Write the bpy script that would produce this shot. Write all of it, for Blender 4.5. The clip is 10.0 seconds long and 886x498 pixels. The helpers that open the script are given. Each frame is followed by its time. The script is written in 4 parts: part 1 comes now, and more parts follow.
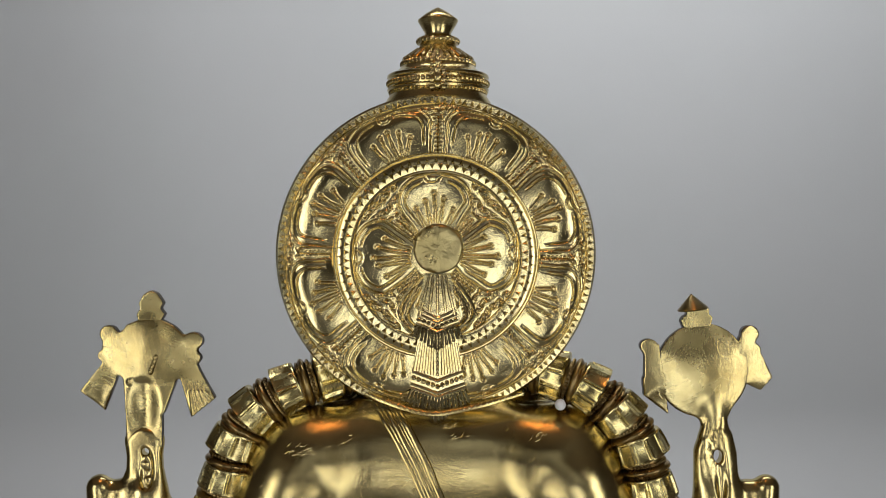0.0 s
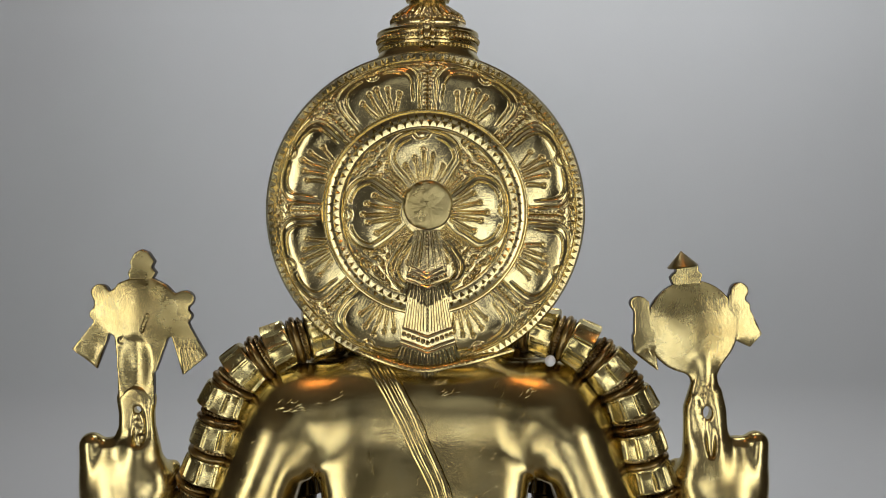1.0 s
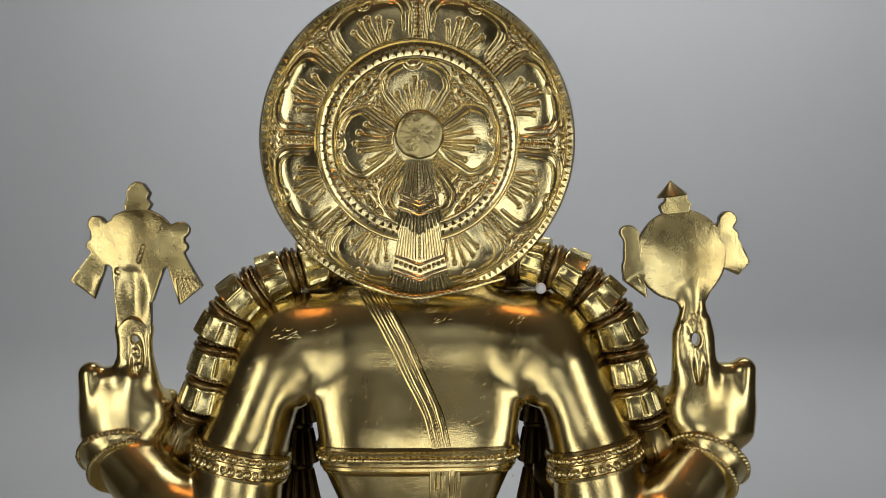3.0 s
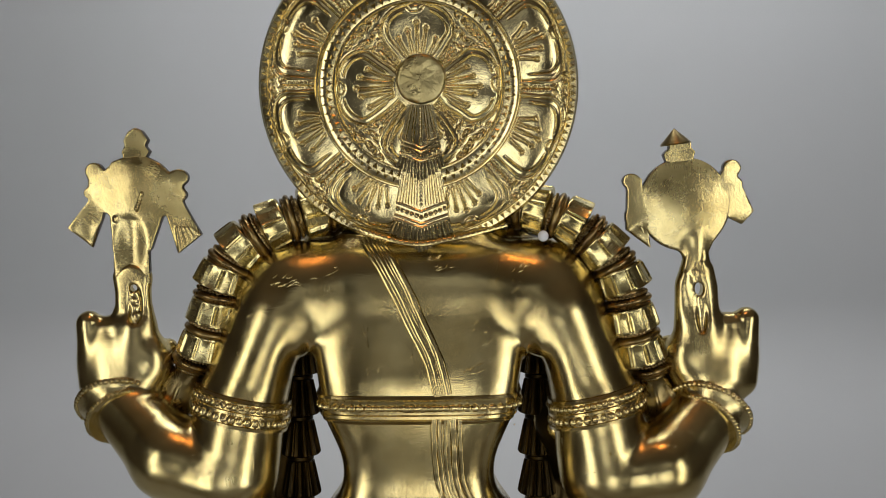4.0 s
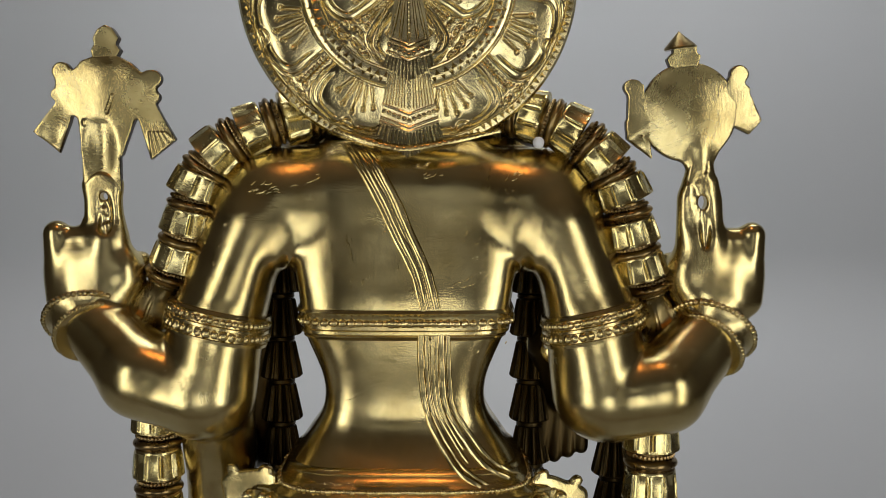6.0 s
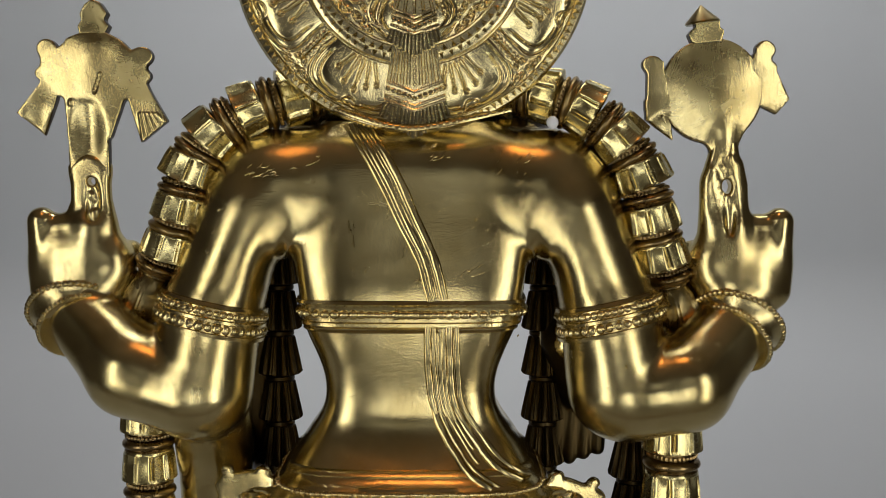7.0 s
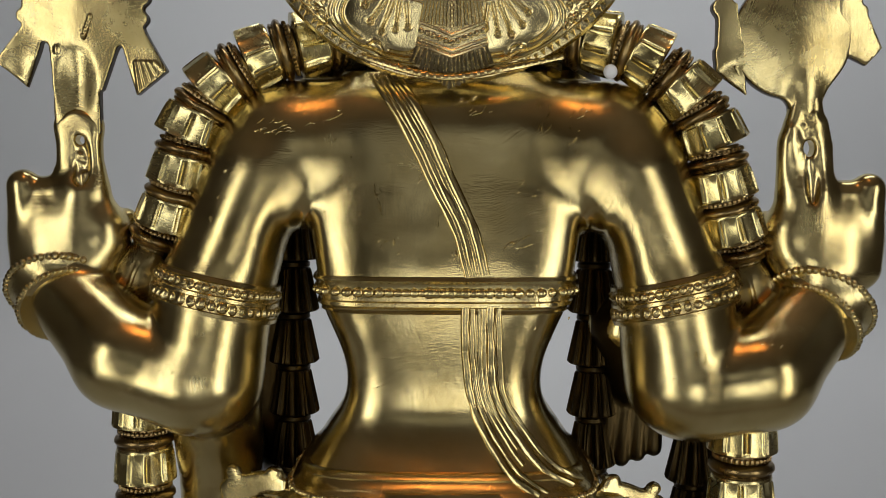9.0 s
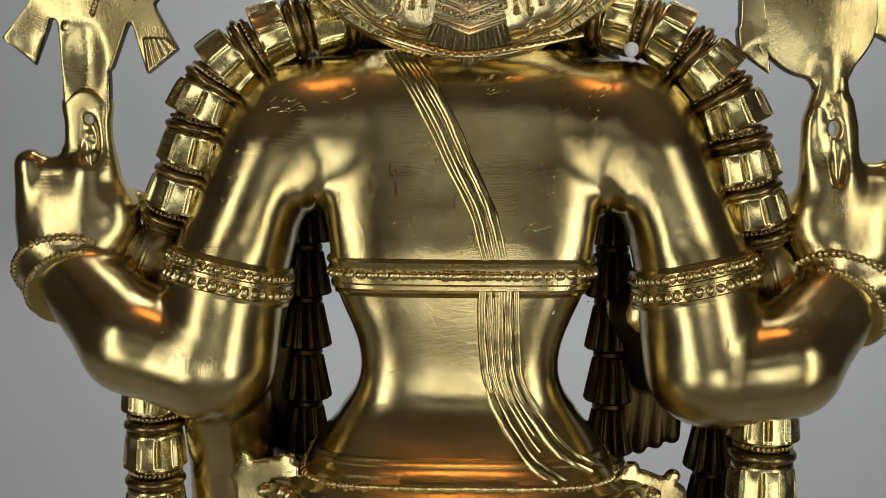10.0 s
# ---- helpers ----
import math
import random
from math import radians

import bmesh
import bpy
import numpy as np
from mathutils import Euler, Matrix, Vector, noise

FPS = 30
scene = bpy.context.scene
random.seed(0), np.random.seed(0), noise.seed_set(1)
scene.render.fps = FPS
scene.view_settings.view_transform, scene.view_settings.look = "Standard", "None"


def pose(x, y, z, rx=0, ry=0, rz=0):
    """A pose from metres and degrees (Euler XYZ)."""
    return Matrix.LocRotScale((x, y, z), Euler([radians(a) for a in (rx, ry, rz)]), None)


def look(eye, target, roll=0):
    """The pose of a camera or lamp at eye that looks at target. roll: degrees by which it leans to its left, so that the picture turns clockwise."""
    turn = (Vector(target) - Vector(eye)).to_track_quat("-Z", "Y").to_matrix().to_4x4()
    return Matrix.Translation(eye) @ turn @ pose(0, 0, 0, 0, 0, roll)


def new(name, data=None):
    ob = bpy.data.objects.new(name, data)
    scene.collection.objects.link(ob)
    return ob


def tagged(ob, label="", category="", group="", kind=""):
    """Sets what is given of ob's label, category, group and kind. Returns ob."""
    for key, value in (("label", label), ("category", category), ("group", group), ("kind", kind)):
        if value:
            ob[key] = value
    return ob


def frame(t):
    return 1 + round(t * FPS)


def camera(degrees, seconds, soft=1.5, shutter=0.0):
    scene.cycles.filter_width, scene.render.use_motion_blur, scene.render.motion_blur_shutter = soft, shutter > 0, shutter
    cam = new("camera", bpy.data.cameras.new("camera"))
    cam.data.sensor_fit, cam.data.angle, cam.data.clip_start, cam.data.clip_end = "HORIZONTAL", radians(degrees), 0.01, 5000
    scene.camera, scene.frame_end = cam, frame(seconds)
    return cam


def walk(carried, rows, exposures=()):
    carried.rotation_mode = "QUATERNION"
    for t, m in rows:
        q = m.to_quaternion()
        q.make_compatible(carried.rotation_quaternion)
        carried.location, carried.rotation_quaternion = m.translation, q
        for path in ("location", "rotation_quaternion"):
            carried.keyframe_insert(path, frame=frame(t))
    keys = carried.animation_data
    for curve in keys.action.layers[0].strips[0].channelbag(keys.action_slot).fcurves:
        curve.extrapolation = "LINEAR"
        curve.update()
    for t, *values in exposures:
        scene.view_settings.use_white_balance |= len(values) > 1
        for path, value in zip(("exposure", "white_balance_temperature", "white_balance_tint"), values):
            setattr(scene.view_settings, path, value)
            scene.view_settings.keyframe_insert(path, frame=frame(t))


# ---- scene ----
cam = camera(46.8, 10.0, soft=0.45)
METRES, EYE, TILT, LEAN, TURN = 0.26, 1.45, 0.0, 0.0, 0.0
ROWS = [
    (0.0, 0.0, 0.0, 0.0, 0.0, 0.0, 0.0),
    (0.5, 0.0085, 0.0012, -0.0376, -0.01, -0.31, 0.08),
    (1.0, 0.0262, -0.0052, -0.0692, 0.04, -0.8, 0.16),
    (1.5, 0.0413, -0.0178, -0.0851, 0.07, -1.32, 0.28),
    (2.0, 0.0497, -0.0313, -0.101, 0.1, -1.75, 0.38),
    (2.5, 0.0491, -0.04, -0.1299, 0.06, -2.15, 0.42),
    (4.0, 0.0319, -0.021, -0.2516, -0.18, -3.54, 0.34),
    (4.5, 0.0259, 0.0271, -0.3072, -0.42, -4.08, 0.24),
    (5.0, 0.0333, 0.0683, -0.3457, -0.56, -4.84, 0.1),
    (5.5, 0.0463, 0.0819, -0.3795, -0.56, -5.14, -0.11),
    (7.0, 0.0425, 0.2471, -0.4711, -0.12, -4.58, -0.06),
    (7.5, 0.023, 0.3509, -0.5066, 0.1, -4.18, 0.02),
    (8.0, 0.0015, 0.4386, -0.5287, 0.25, -4.18, -0.02),
    (8.5, -0.0093, 0.4954, -0.5408, 0.32, -4.4, -0.13),
    (9.0, -0.0149, 0.5364, -0.5536, 0.4, -4.58, -0.27),
    (9.5, -0.0191, 0.5639, -0.5633, 0.65, -4.84, -0.39),
    (10.0, -0.035, 0.5756, -0.5721, 0.72, -5.13, -0.41),
]
walk(cam, [(t, pose(0, 0, EYE, TILT, LEAN, TURN) @ pose(METRES * x, METRES * y, METRES * z, 90 + pitch, roll, yaw)) for t, x, y, z, yaw, pitch, roll in ROWS])

# ---- light: a dim studio room with two tall soft boxes, two added fills behind the camera, a warm lamp overhead and an added fill over the backdrop ----
world = bpy.data.worlds.new("studio")
scene.world = world
world.use_nodes = True
world.node_tree.nodes["Background"].inputs[0].default_value = (0.02, 0.02, 0.02, 1)
world.node_tree.nodes["Background"].inputs[1].default_value = 1.0


def area(name, eye, target, w, h, watts, colour):
    data = bpy.data.lights.new(name, "AREA")
    data.shape, data.size, data.size_y, data.energy, data.color = "RECTANGLE", w, h, watts, colour
    ob = new(name, data)
    ob.matrix_world = look(eye, target)
    return ob


area("soft_box_left", (-1.05, -0.75, 1.22), (0, 0.66, 1.25), 0.42, 1.6, 7.9, (1.0, 0.98, 0.94))
area("soft_box_right", (1.12, -0.72, 1.22), (0, 0.66, 1.25), 0.42, 1.6, 8.3, (1.0, 0.98, 0.94))
area("warm_ceiling_lamp", (0.0, 0.16, 2.65), (0, 0.45, 1.35), 0.13, 0.2, 1.25, (1.0, 0.38, 0.11))
# Unseen added fills, bright low and dim high, set to suit the brass reflections.
area("rear_fill_lower", (0.12, -2.36, 0.84), (0.1, 0.66, 1.1), 0.8, 1.6, 10.8, (0.97, 0.99, 1.0))
area("rear_fill_upper", (0.12, -2.36, 2.1), (0.1, 0.66, 1.3), 0.95, 0.85, 1.1, (0.97, 0.99, 1.0))
# Unseen light added to brighten the cloth, spread narrowed away from the statue.
area("backdrop_fill", (0.28, 0.98, 2.66), (0.12, 1.62, 1.68), 1.4, 0.3, 11.9, (0.98, 0.985, 0.995)).data.spread = radians(114)

# ---- materials ----
def material(name):
    m = bpy.data.materials.new(name)
    m.use_nodes = True
    nt = m.node_tree
    return m, nt, nt.nodes["Principled BSDF"]


def link(nt, a, b):
    nt.links.new(a, b)


def noise_node(nt, scale, detail=3.0, rough=0.55, stretch=None, turn=(0, 0, 0), distort=0.0, sway=0.0):
    co = nt.nodes.new("ShaderNodeTexCoord")
    n = nt.nodes.new("ShaderNodeTexNoise")
    n.inputs["Scale"].default_value = scale
    n.inputs["Detail"].default_value = detail
    n.inputs["Roughness"].default_value = rough
    n.inputs["Distortion"].default_value = distort
    out = co.outputs["Object"]
    if sway:
        wind = nt.nodes.new("ShaderNodeTexNoise")
        wind.inputs["Scale"].default_value = 14.0
        wind.inputs["Detail"].default_value = 1.0
        link(nt, out, wind.inputs["Vector"])
        add = nt.nodes.new("ShaderNodeVectorMath")
        add.operation = "MULTIPLY_ADD"
        link(nt, wind.outputs["Color"], add.inputs[0])
        add.inputs[1].default_value = (sway, sway, sway)
        link(nt, out, add.inputs[2])
        out = add.outputs[0]
    if stretch:
        mp = nt.nodes.new("ShaderNodeMapping")
        mp.inputs["Scale"].default_value = stretch
        mp.inputs["Rotation"].default_value = turn
        link(nt, out, mp.inputs["Vector"])
        out = mp.outputs["Vector"]
    link(nt, out, n.inputs["Vector"])
    return n


def ramp(nt, src, stops):
    r = nt.nodes.new("ShaderNodeValToRGB")
    while len(r.color_ramp.elements) < len(stops):
        r.color_ramp.elements.new(0.5)
    for e, (p, c) in zip(r.color_ramp.elements, stops):
        e.position, e.color = p, (*c, 1) if len(c) == 3 else c
    link(nt, src, r.inputs["Fac"])
    return r


def span(nt, src, lo, hi, a=0.3, b=0.7):
    r = nt.nodes.new("ShaderNodeMapRange")
    for k, v in zip((1, 2, 3, 4), (a, b, lo, hi)):
        r.inputs[k].default_value = v
    link(nt, src, r.inputs[0])
    return r.outputs[0]


def bump(nt, p, height, strength, distance):
    b = nt.nodes.new("ShaderNodeBump")
    b.inputs["Strength"].default_value = strength
    b.inputs["Distance"].default_value = distance
    link(nt, height, b.inputs["Height"])
    if p.inputs["Normal"].links:
        link(nt, p.inputs["Normal"].links[0].from_socket, b.inputs["Normal"])
    link(nt, b.outputs[0], p.inputs["Normal"])


def brass(name, light_tone, dark_tone, rough, brushed=1.0, pits=1.0, uneven=0.2):
    """Metal with fine brushing in two directions that change over from patch to patch, shallow dents and a sprinkling of pits."""
    m, nt, p = material(name)
    p.inputs["Metallic"].default_value = 1.0
    big = noise_node(nt, 28, 4, 0.6)
    tone = ramp(nt, big.outputs[0], [(0.3, dark_tone), (0.62, light_tone)])
    link(nt, tone.outputs[0], p.inputs["Base Color"])
    one = noise_node(nt, 230, 4, 0.65, (6.0, 3.0, 0.45), (0.0, 0.5, 0.1), 0.0, 0.06)
    two = noise_node(nt, 230, 4, 0.65, (0.45, 3.0, 6.0), (0.3, -0.5, 0.2), 0.0, 0.06)
    patch = noise_node(nt, 22, 1, 0.5)
    mix = nt.nodes.new("ShaderNodeMix")
    link(nt, span(nt, patch.outputs[0], 0, 1, 0.3, 0.7), mix.inputs[0])
    link(nt, one.outputs[0], mix.inputs[2])
    link(nt, two.outputs[0], mix.inputs[3])
    cloud = noise_node(nt, 45, 3, 0.6)
    add = nt.nodes.new("ShaderNodeMath")
    add.operation = "ADD"
    link(nt, span(nt, mix.outputs[0], -0.025, 0.03), add.inputs[0])
    link(nt, span(nt, cloud.outputs[0], rough - 0.05, rough + 0.06), add.inputs[1])
    link(nt, add.outputs[0], p.inputs["Roughness"])
    bump(nt, p, mix.outputs[0], 0.17 * brushed, 0.0005)
    strokes = []
    for stretch, turn in (((6.0, 4.0, 0.55), (0.1, 0.35, 0.0)), ((0.6, 4.0, 6.0), (0.2, -0.6, 0.1))):
        strokes.append(noise_node(nt, 80, 4, 0.65, stretch, turn, 0.0, 0.07))
    sweep = nt.nodes.new("ShaderNodeMix")
    link(nt, span(nt, patch.outputs[0], 0, 1, 0.42, 0.58), sweep.inputs[0])
    link(nt, strokes[0].outputs[0], sweep.inputs[2])
    link(nt, strokes[1].outputs[0], sweep.inputs[3])
    bump(nt, p, sweep.outputs[0], 0.09 * brushed, 0.001)
    dents = noise_node(nt, 55, 2, 0.5)
    bump(nt, p, dents.outputs[0], 0.1 + 0.04 * pits, 0.002)
    grain = noise_node(nt, 900, 2, 0.6)
    bump(nt, p, grain.outputs[0], 0.05 * pits, 0.0005)
    swell = noise_node(nt, 24, 1, 0.4)
    bump(nt, p, swell.outputs[0], uneven, 0.006)
    for turn, cut in (((0.2, 0.9, 0.0), 0.68), ((0.1, -0.5, 0.3), 0.69)):
        lines = noise_node(nt, 34, 2, 0.5, (24.0, 8.0, 0.7), turn, 0.1, 0.09)
        bump(nt, p, span(nt, lines.outputs[0], 0, 1, cut, cut + 0.03), 0.06, 0.0006)
    return m


BRASS_BODY = brass("satin_brass", (0.635, 0.518, 0.244), (0.498, 0.386, 0.157), 0.205, 1.0, 1.0, 0.12)
BRASS_RELIEF = brass("chased_brass", (0.7, 0.59, 0.31), (0.58, 0.47, 0.215), 0.17, 0.8, 1.5, 0.25)
BRASS_GARLAND = brass("polished_brass", (0.66, 0.56, 0.265), (0.5, 0.4, 0.16), 0.24, 0.6, 1.0, 0.15)
BRASS_SPACER = brass("oxidised_brass", (0.34, 0.24, 0.1), (0.17, 0.11, 0.045), 0.28, 0.6)
BRASS_BUD = brass("tarnished_brass", (0.36, 0.28, 0.125), (0.17, 0.12, 0.045), 0.27, 0.6)
BRASS_PALE = brass("filed_pale_brass", (0.63, 0.52, 0.245), (0.46, 0.36, 0.145), 0.25, 1.0, 1.6, 1.0)
# Aged brown brass, darkened to stand for shade in gaps and on edges.
BRASS_SHADE = brass("aged_brass_with_shade", (0.06, 0.041, 0.016), (0.023, 0.014, 0.005), 0.36)
BRASS_ROUGH = brass("raw_cast_brass", (0.6, 0.5, 0.24), (0.44, 0.35, 0.15), 0.3, 0.5, 7.0, 0.35)


def plain(name, colour, rough, var=0.06, scale=8.0, bump_scale=400.0, strength=0.1):
    m, nt, p = material(name)
    n = noise_node(nt, scale, 5, 0.6)
    lo, hi = [max(0, c * (1 - var)) for c in colour], [c * (1 + var) for c in colour]
    link(nt, ramp(nt, n.outputs[0], [(0.3, lo), (0.7, hi)]).outputs[0], p.inputs["Base Color"])
    p.inputs["Roughness"].default_value = rough
    f = noise_node(nt, bump_scale, 3)
    bump(nt, p, f.outputs[0], strength, 0.001)
    return m


CLOTH = plain("grey_backdrop_cloth", (0.43, 0.45, 0.465), 0.9, 0.03, 2.0)
WALL = plain("warm_grey_wall_paint", (0.14, 0.12, 0.102), 0.8)
CEILING = plain("ceiling_paint", (0.25, 0.19, 0.14), 0.85)
FLOOR = plain("pale_floor_screed", (0.34, 0.33, 0.31), 0.5)
TABLE_WOOD = plain("brown_table_wood", (0.16, 0.1, 0.06), 0.5, 0.2, 30.0)
FOAM = plain("white_foam", (0.82, 0.84, 0.86), 0.6)


# ---- small mesh tools; figures are in millimetres about the first eye, depth 0 at the statue's middle ----
MID = 0.66
TO_WORLD = Matrix.Translation((0, MID, EYE)) @ Matrix.Scale(0.001, 4)


class Soup:
    """Vertices and faces gathered for one mesh."""

    def __init__(self):
        self.v, self.f, self.m = [], [], []

    def add(self, verts, faces, slot=0):
        k = len(self.v)
        self.v.extend(tuple(p) for p in verts)
        self.f.extend(tuple(i + k for i in f) for f in faces)
        self.m.extend([slot] * len(faces))

    def mesh(self, name, mats, smooth=True, m=TO_WORLD):
        me = bpy.data.meshes.new(name)
        me.from_pydata([m @ Vector(p) for p in self.v], [], self.f)
        for mat in mats:
            me.materials.append(mat)
        me.polygons.foreach_set("material_index", self.m)
        if smooth:
            me.polygons.foreach_set("use_smooth", [True] * len(self.f))
            me.set_sharp_from_angle(angle=radians(42))
        me.update()
        return me


def part(name, soup, mats, parent=None, label="", smooth=True, m=TO_WORLD):
    mats = mats if isinstance(mats, (list, tuple)) else [mats]
    ob = new(name, soup.mesh(name, mats, smooth, m))
    if parent:
        ob.parent = parent
    return tagged(ob, label)


def empty(name, label, category, group="", kind=""):
    ob = new(name)
    ob.empty_display_size = 0.02
    return tagged(ob, label, category, group, kind)


def grid_faces(rows, cols, close_cols=False, close_rows=False):
    out = []
    for i in range(rows if close_rows else rows - 1):
        for j in range(cols if close_cols else cols - 1):
            a, b = i * cols + j, i * cols + (j + 1) % cols
            c, d = ((i + 1) % rows) * cols + (j + 1) % cols, ((i + 1) % rows) * cols + j
            out.append((a, b, c, d))
    return out


def basis(axis):
    w = Vector(axis).normalized()
    u = w.cross(Vector((0, 1, 0)) if abs(w.y) < 0.9 else Vector((1, 0, 0))).normalized()
    return u, w.cross(u).normalized(), w


def lathe(soup, origin, axis, profile, n=32, flutes=0, depth=0.0, slot=0, caps=True):
    """A turned form: profile of (along, radius); flutes cut grooves where the radius is flagged by a third value 1."""
    u, v, w = basis(axis)
    o = Vector(origin)
    verts = []
    for row in profile:
        a, r = row[0], row[1]
        cut = row[2] if len(row) > 2 else 0
        for j in range(n):
            th = 2 * math.pi * j / n
            rr = r
            if flutes and cut:
                s = abs(math.sin(th * flutes / 2))
                rr = r - depth * cut * (1 - min(1, s * 3.2))
            verts.append(o + w * a + (u * math.cos(th) + v * math.sin(th)) * rr)
    faces = grid_faces(len(profile), n, True)
    if caps:
        faces.append(tuple(range(n))[::-1])
        faces.append(tuple(range((len(profile) - 1) * n, len(profile) * n)))
    soup.add(verts, faces, slot)


def ball(soup, c, r, n=8, m=5, squash=(1, 1, 1), slot=0):
    verts = [Vector(c) + Vector((0, 0, r * squash[2]))]
    for i in range(1, m):
        a = math.pi * i / m
        for j in range(n):
            b = 2 * math.pi * j / n
            verts.append(Vector(c) + Vector((r * squash[0] * math.sin(a) * math.cos(b), r * squash[1] * math.sin(a) * math.sin(b), r * squash[2] * math.cos(a))))
    verts.append(Vector(c) - Vector((0, 0, r * squash[2])))
    faces = [(0, 1 + j, 1 + (j + 1) % n) for j in range(n)]
    for i in range(m - 2):
        for j in range(n):
            a, b = 1 + i * n + j, 1 + i * n + (j + 1) % n
            faces.append((a, a + n, b + n, b))
    e = len(verts) - 1
    faces += [(e, 1 + (m - 2) * n + (j + 1) % n, 1 + (m - 2) * n + j) for j in range(n)]
    soup.add(verts, faces, slot)


def tube(soup, pts, radii, n=8, slot=0, closed=False, flat=1.0, face=None):
    """A tube along points; flat squashes it along face."""
    pts = [Vector(p) for p in pts]
    k = len(pts)
    if not hasattr(radii, "__len__"):
        radii = [radii] * k
    verts = []
    up = Vector(face) if face is not None else None
    for i in range(k):
        a = pts[(i - 1) % k] if closed or i else pts[0]
        b = pts[(i + 1) % k] if closed or i < k - 1 else pts[-1]
        t = (b - a).normalized()
        v = up if up is not None else Vector((0, -1, 0))
        u = t.cross(v)
        u = u.normalized() if u.length > 1e-4 else Vector((1, 0, 0))
        v = u.cross(t).normalized()
        for j in range(n):
            th = 2 * math.pi * j / n
            verts.append(pts[i] + u * radii[i] * math.cos(th) + v * radii[i] * flat * math.sin(th))
    faces = grid_faces(k, n, True, closed)
    if not closed:
        faces += [tuple(range(n))[::-1], tuple(range((k - 1) * n, k * n))]
    soup.add(verts, faces, slot)


def curve(points, steps=8):
    """A smooth line through a few points."""
    p = [Vector(q) for q in points]
    p = [p[0] * 2 - p[1]] + p + [p[-1] * 2 - p[-2]]
    out = []
    for i in range(1, len(p) - 2):
        for s in range(steps):
            t = s / steps
            a, b, c, d = p[i - 1], p[i], p[i + 1], p[i + 2]
            out.append(0.5 * ((2 * b) + (c - a) * t + (2 * a - 5 * b + 4 * c - d) * t * t + (3 * b - a - 3 * c + d) * t ** 3))
    out.append(p[-2])
    return out


# ---- a block of space in which rounded forms melt into each other ----
class Clay:
    def __init__(self, lo, hi, h):
        self.h, self.lo = h, np.array(lo, dtype=np.float32)
        self.n = [int(math.ceil((b - a) / h)) + 1 for a, b in zip(lo, hi)]
        self.d = np.full(self.n, 60.0, dtype=np.float32)
        self.ax = [self.lo[i] + h * np.arange(self.n[i], dtype=np.float32) for i in range(3)]

    def put(self, fn, lo, hi, k=4.0, cut=False):
        s = []
        for i in range(3):
            a = max(0, int((lo[i] - k - 6 - self.lo[i]) / self.h))
            b = min(self.n[i], int((hi[i] + k + 6 - self.lo[i]) / self.h) + 2)
            s.append(slice(a, max(a, b)))
        x, y, z = self.ax[0][s[0]][:, None, None], self.ax[1][s[1]][None, :, None], self.ax[2][s[2]][None, None, :]
        new_d = fn(x, y, z).astype(np.float32)
        old = self.d[tuple(s)]
        if cut:
            new_d, old = -new_d, old
            g = np.clip(k - np.abs(old - new_d), 0, None) / k
            self.d[tuple(s)] = np.maximum(old, new_d) + g * g * k / 4
        else:
            g = np.clip(k - np.abs(old - new_d), 0, None) / k
            self.d[tuple(s)] = np.minimum(old, new_d) - g * g * k / 4

    def limb(self, a, b, ra, rb, k=4.0, deep=1.0):
        """A tapered limb; deep scales its thickness from front to back."""
        a, b = np.array(a, float), np.array(b, float)
        ym = (a[1] + b[1]) / 2
        a2, b2 = a.copy(), b.copy()
        a2[1], b2[1] = ym + (a[1] - ym) / deep, ym + (b[1] - ym) / deep
        ba = b2 - a2

        def fn(x, y, z):
            px, py, pz = x - a2[0], ym + (y - ym) / deep - a2[1], z - a2[2]
            t = np.clip((px * ba[0] + py * ba[1] + pz * ba[2]) / (ba @ ba), 0, 1)
            q = np.sqrt((px - t * ba[0]) ** 2 + (py - t * ba[1]) ** 2 + (pz - t * ba[2]) ** 2)
            return (q - (ra + (rb - ra) * t)) * min(1.0, deep)

        r = max(ra, rb) * max(1, deep)
        self.put(fn, np.minimum(a, b) - r, np.maximum(a, b) + r, k)

    def column(self, xc, yc, table, k=4.0):
        """An upright form with oval sections: table of (z, half width, half depth), from the top down."""
        t = np.array(sorted(table), float)
        zs = self.ax[2]
        soft = np.exp(-0.5 * (np.arange(-12, 13) * self.h / 5.0) ** 2)
        soft /= soft.sum()
        wide, thick = [np.convolve(np.pad(np.interp(zs, t[:, 0], t[:, i]), 12, mode="edge"), soft, mode="valid").astype(np.float32) for i in (1, 2)]
        top, base = t[-1, 0], t[0, 0]

        def fn(x, y, z):
            i = np.round((z - self.lo[2]) / self.h).astype(int)
            w, b = wide[i], thick[i]
            p = np.interp(z, (-245, -210), (4.2, 4.4)).astype(np.float32)
            q = (np.abs((x - xc) / w) ** p + np.abs((y - yc) / b) ** p) ** (1 / p)
            return np.maximum((q - 1) * np.minimum(w, b) * 0.9, z - top)

        m = max(t[:, 1].max(), t[:, 2].max())
        self.put(fn, (xc - m, yc - m, base), (xc + m, yc + m, top), k)

    def egg(self, c, r, k=4.0, cut=False):
        c, r = np.array(c, float), np.array(r, float)

        def fn(x, y, z):
            px, py, pz = x - c[0], y - c[1], z - c[2]
            k0 = np.sqrt((px / r[0]) ** 2 + (py / r[1]) ** 2 + (pz / r[2]) ** 2)
            k1 = np.sqrt((px / r[0] ** 2) ** 2 + (py / r[1] ** 2) ** 2 + (pz / r[2] ** 2) ** 2) + 1e-6
            return k0 * (k0 - 1) / k1

        self.put(fn, c - r, c + r, k, cut)

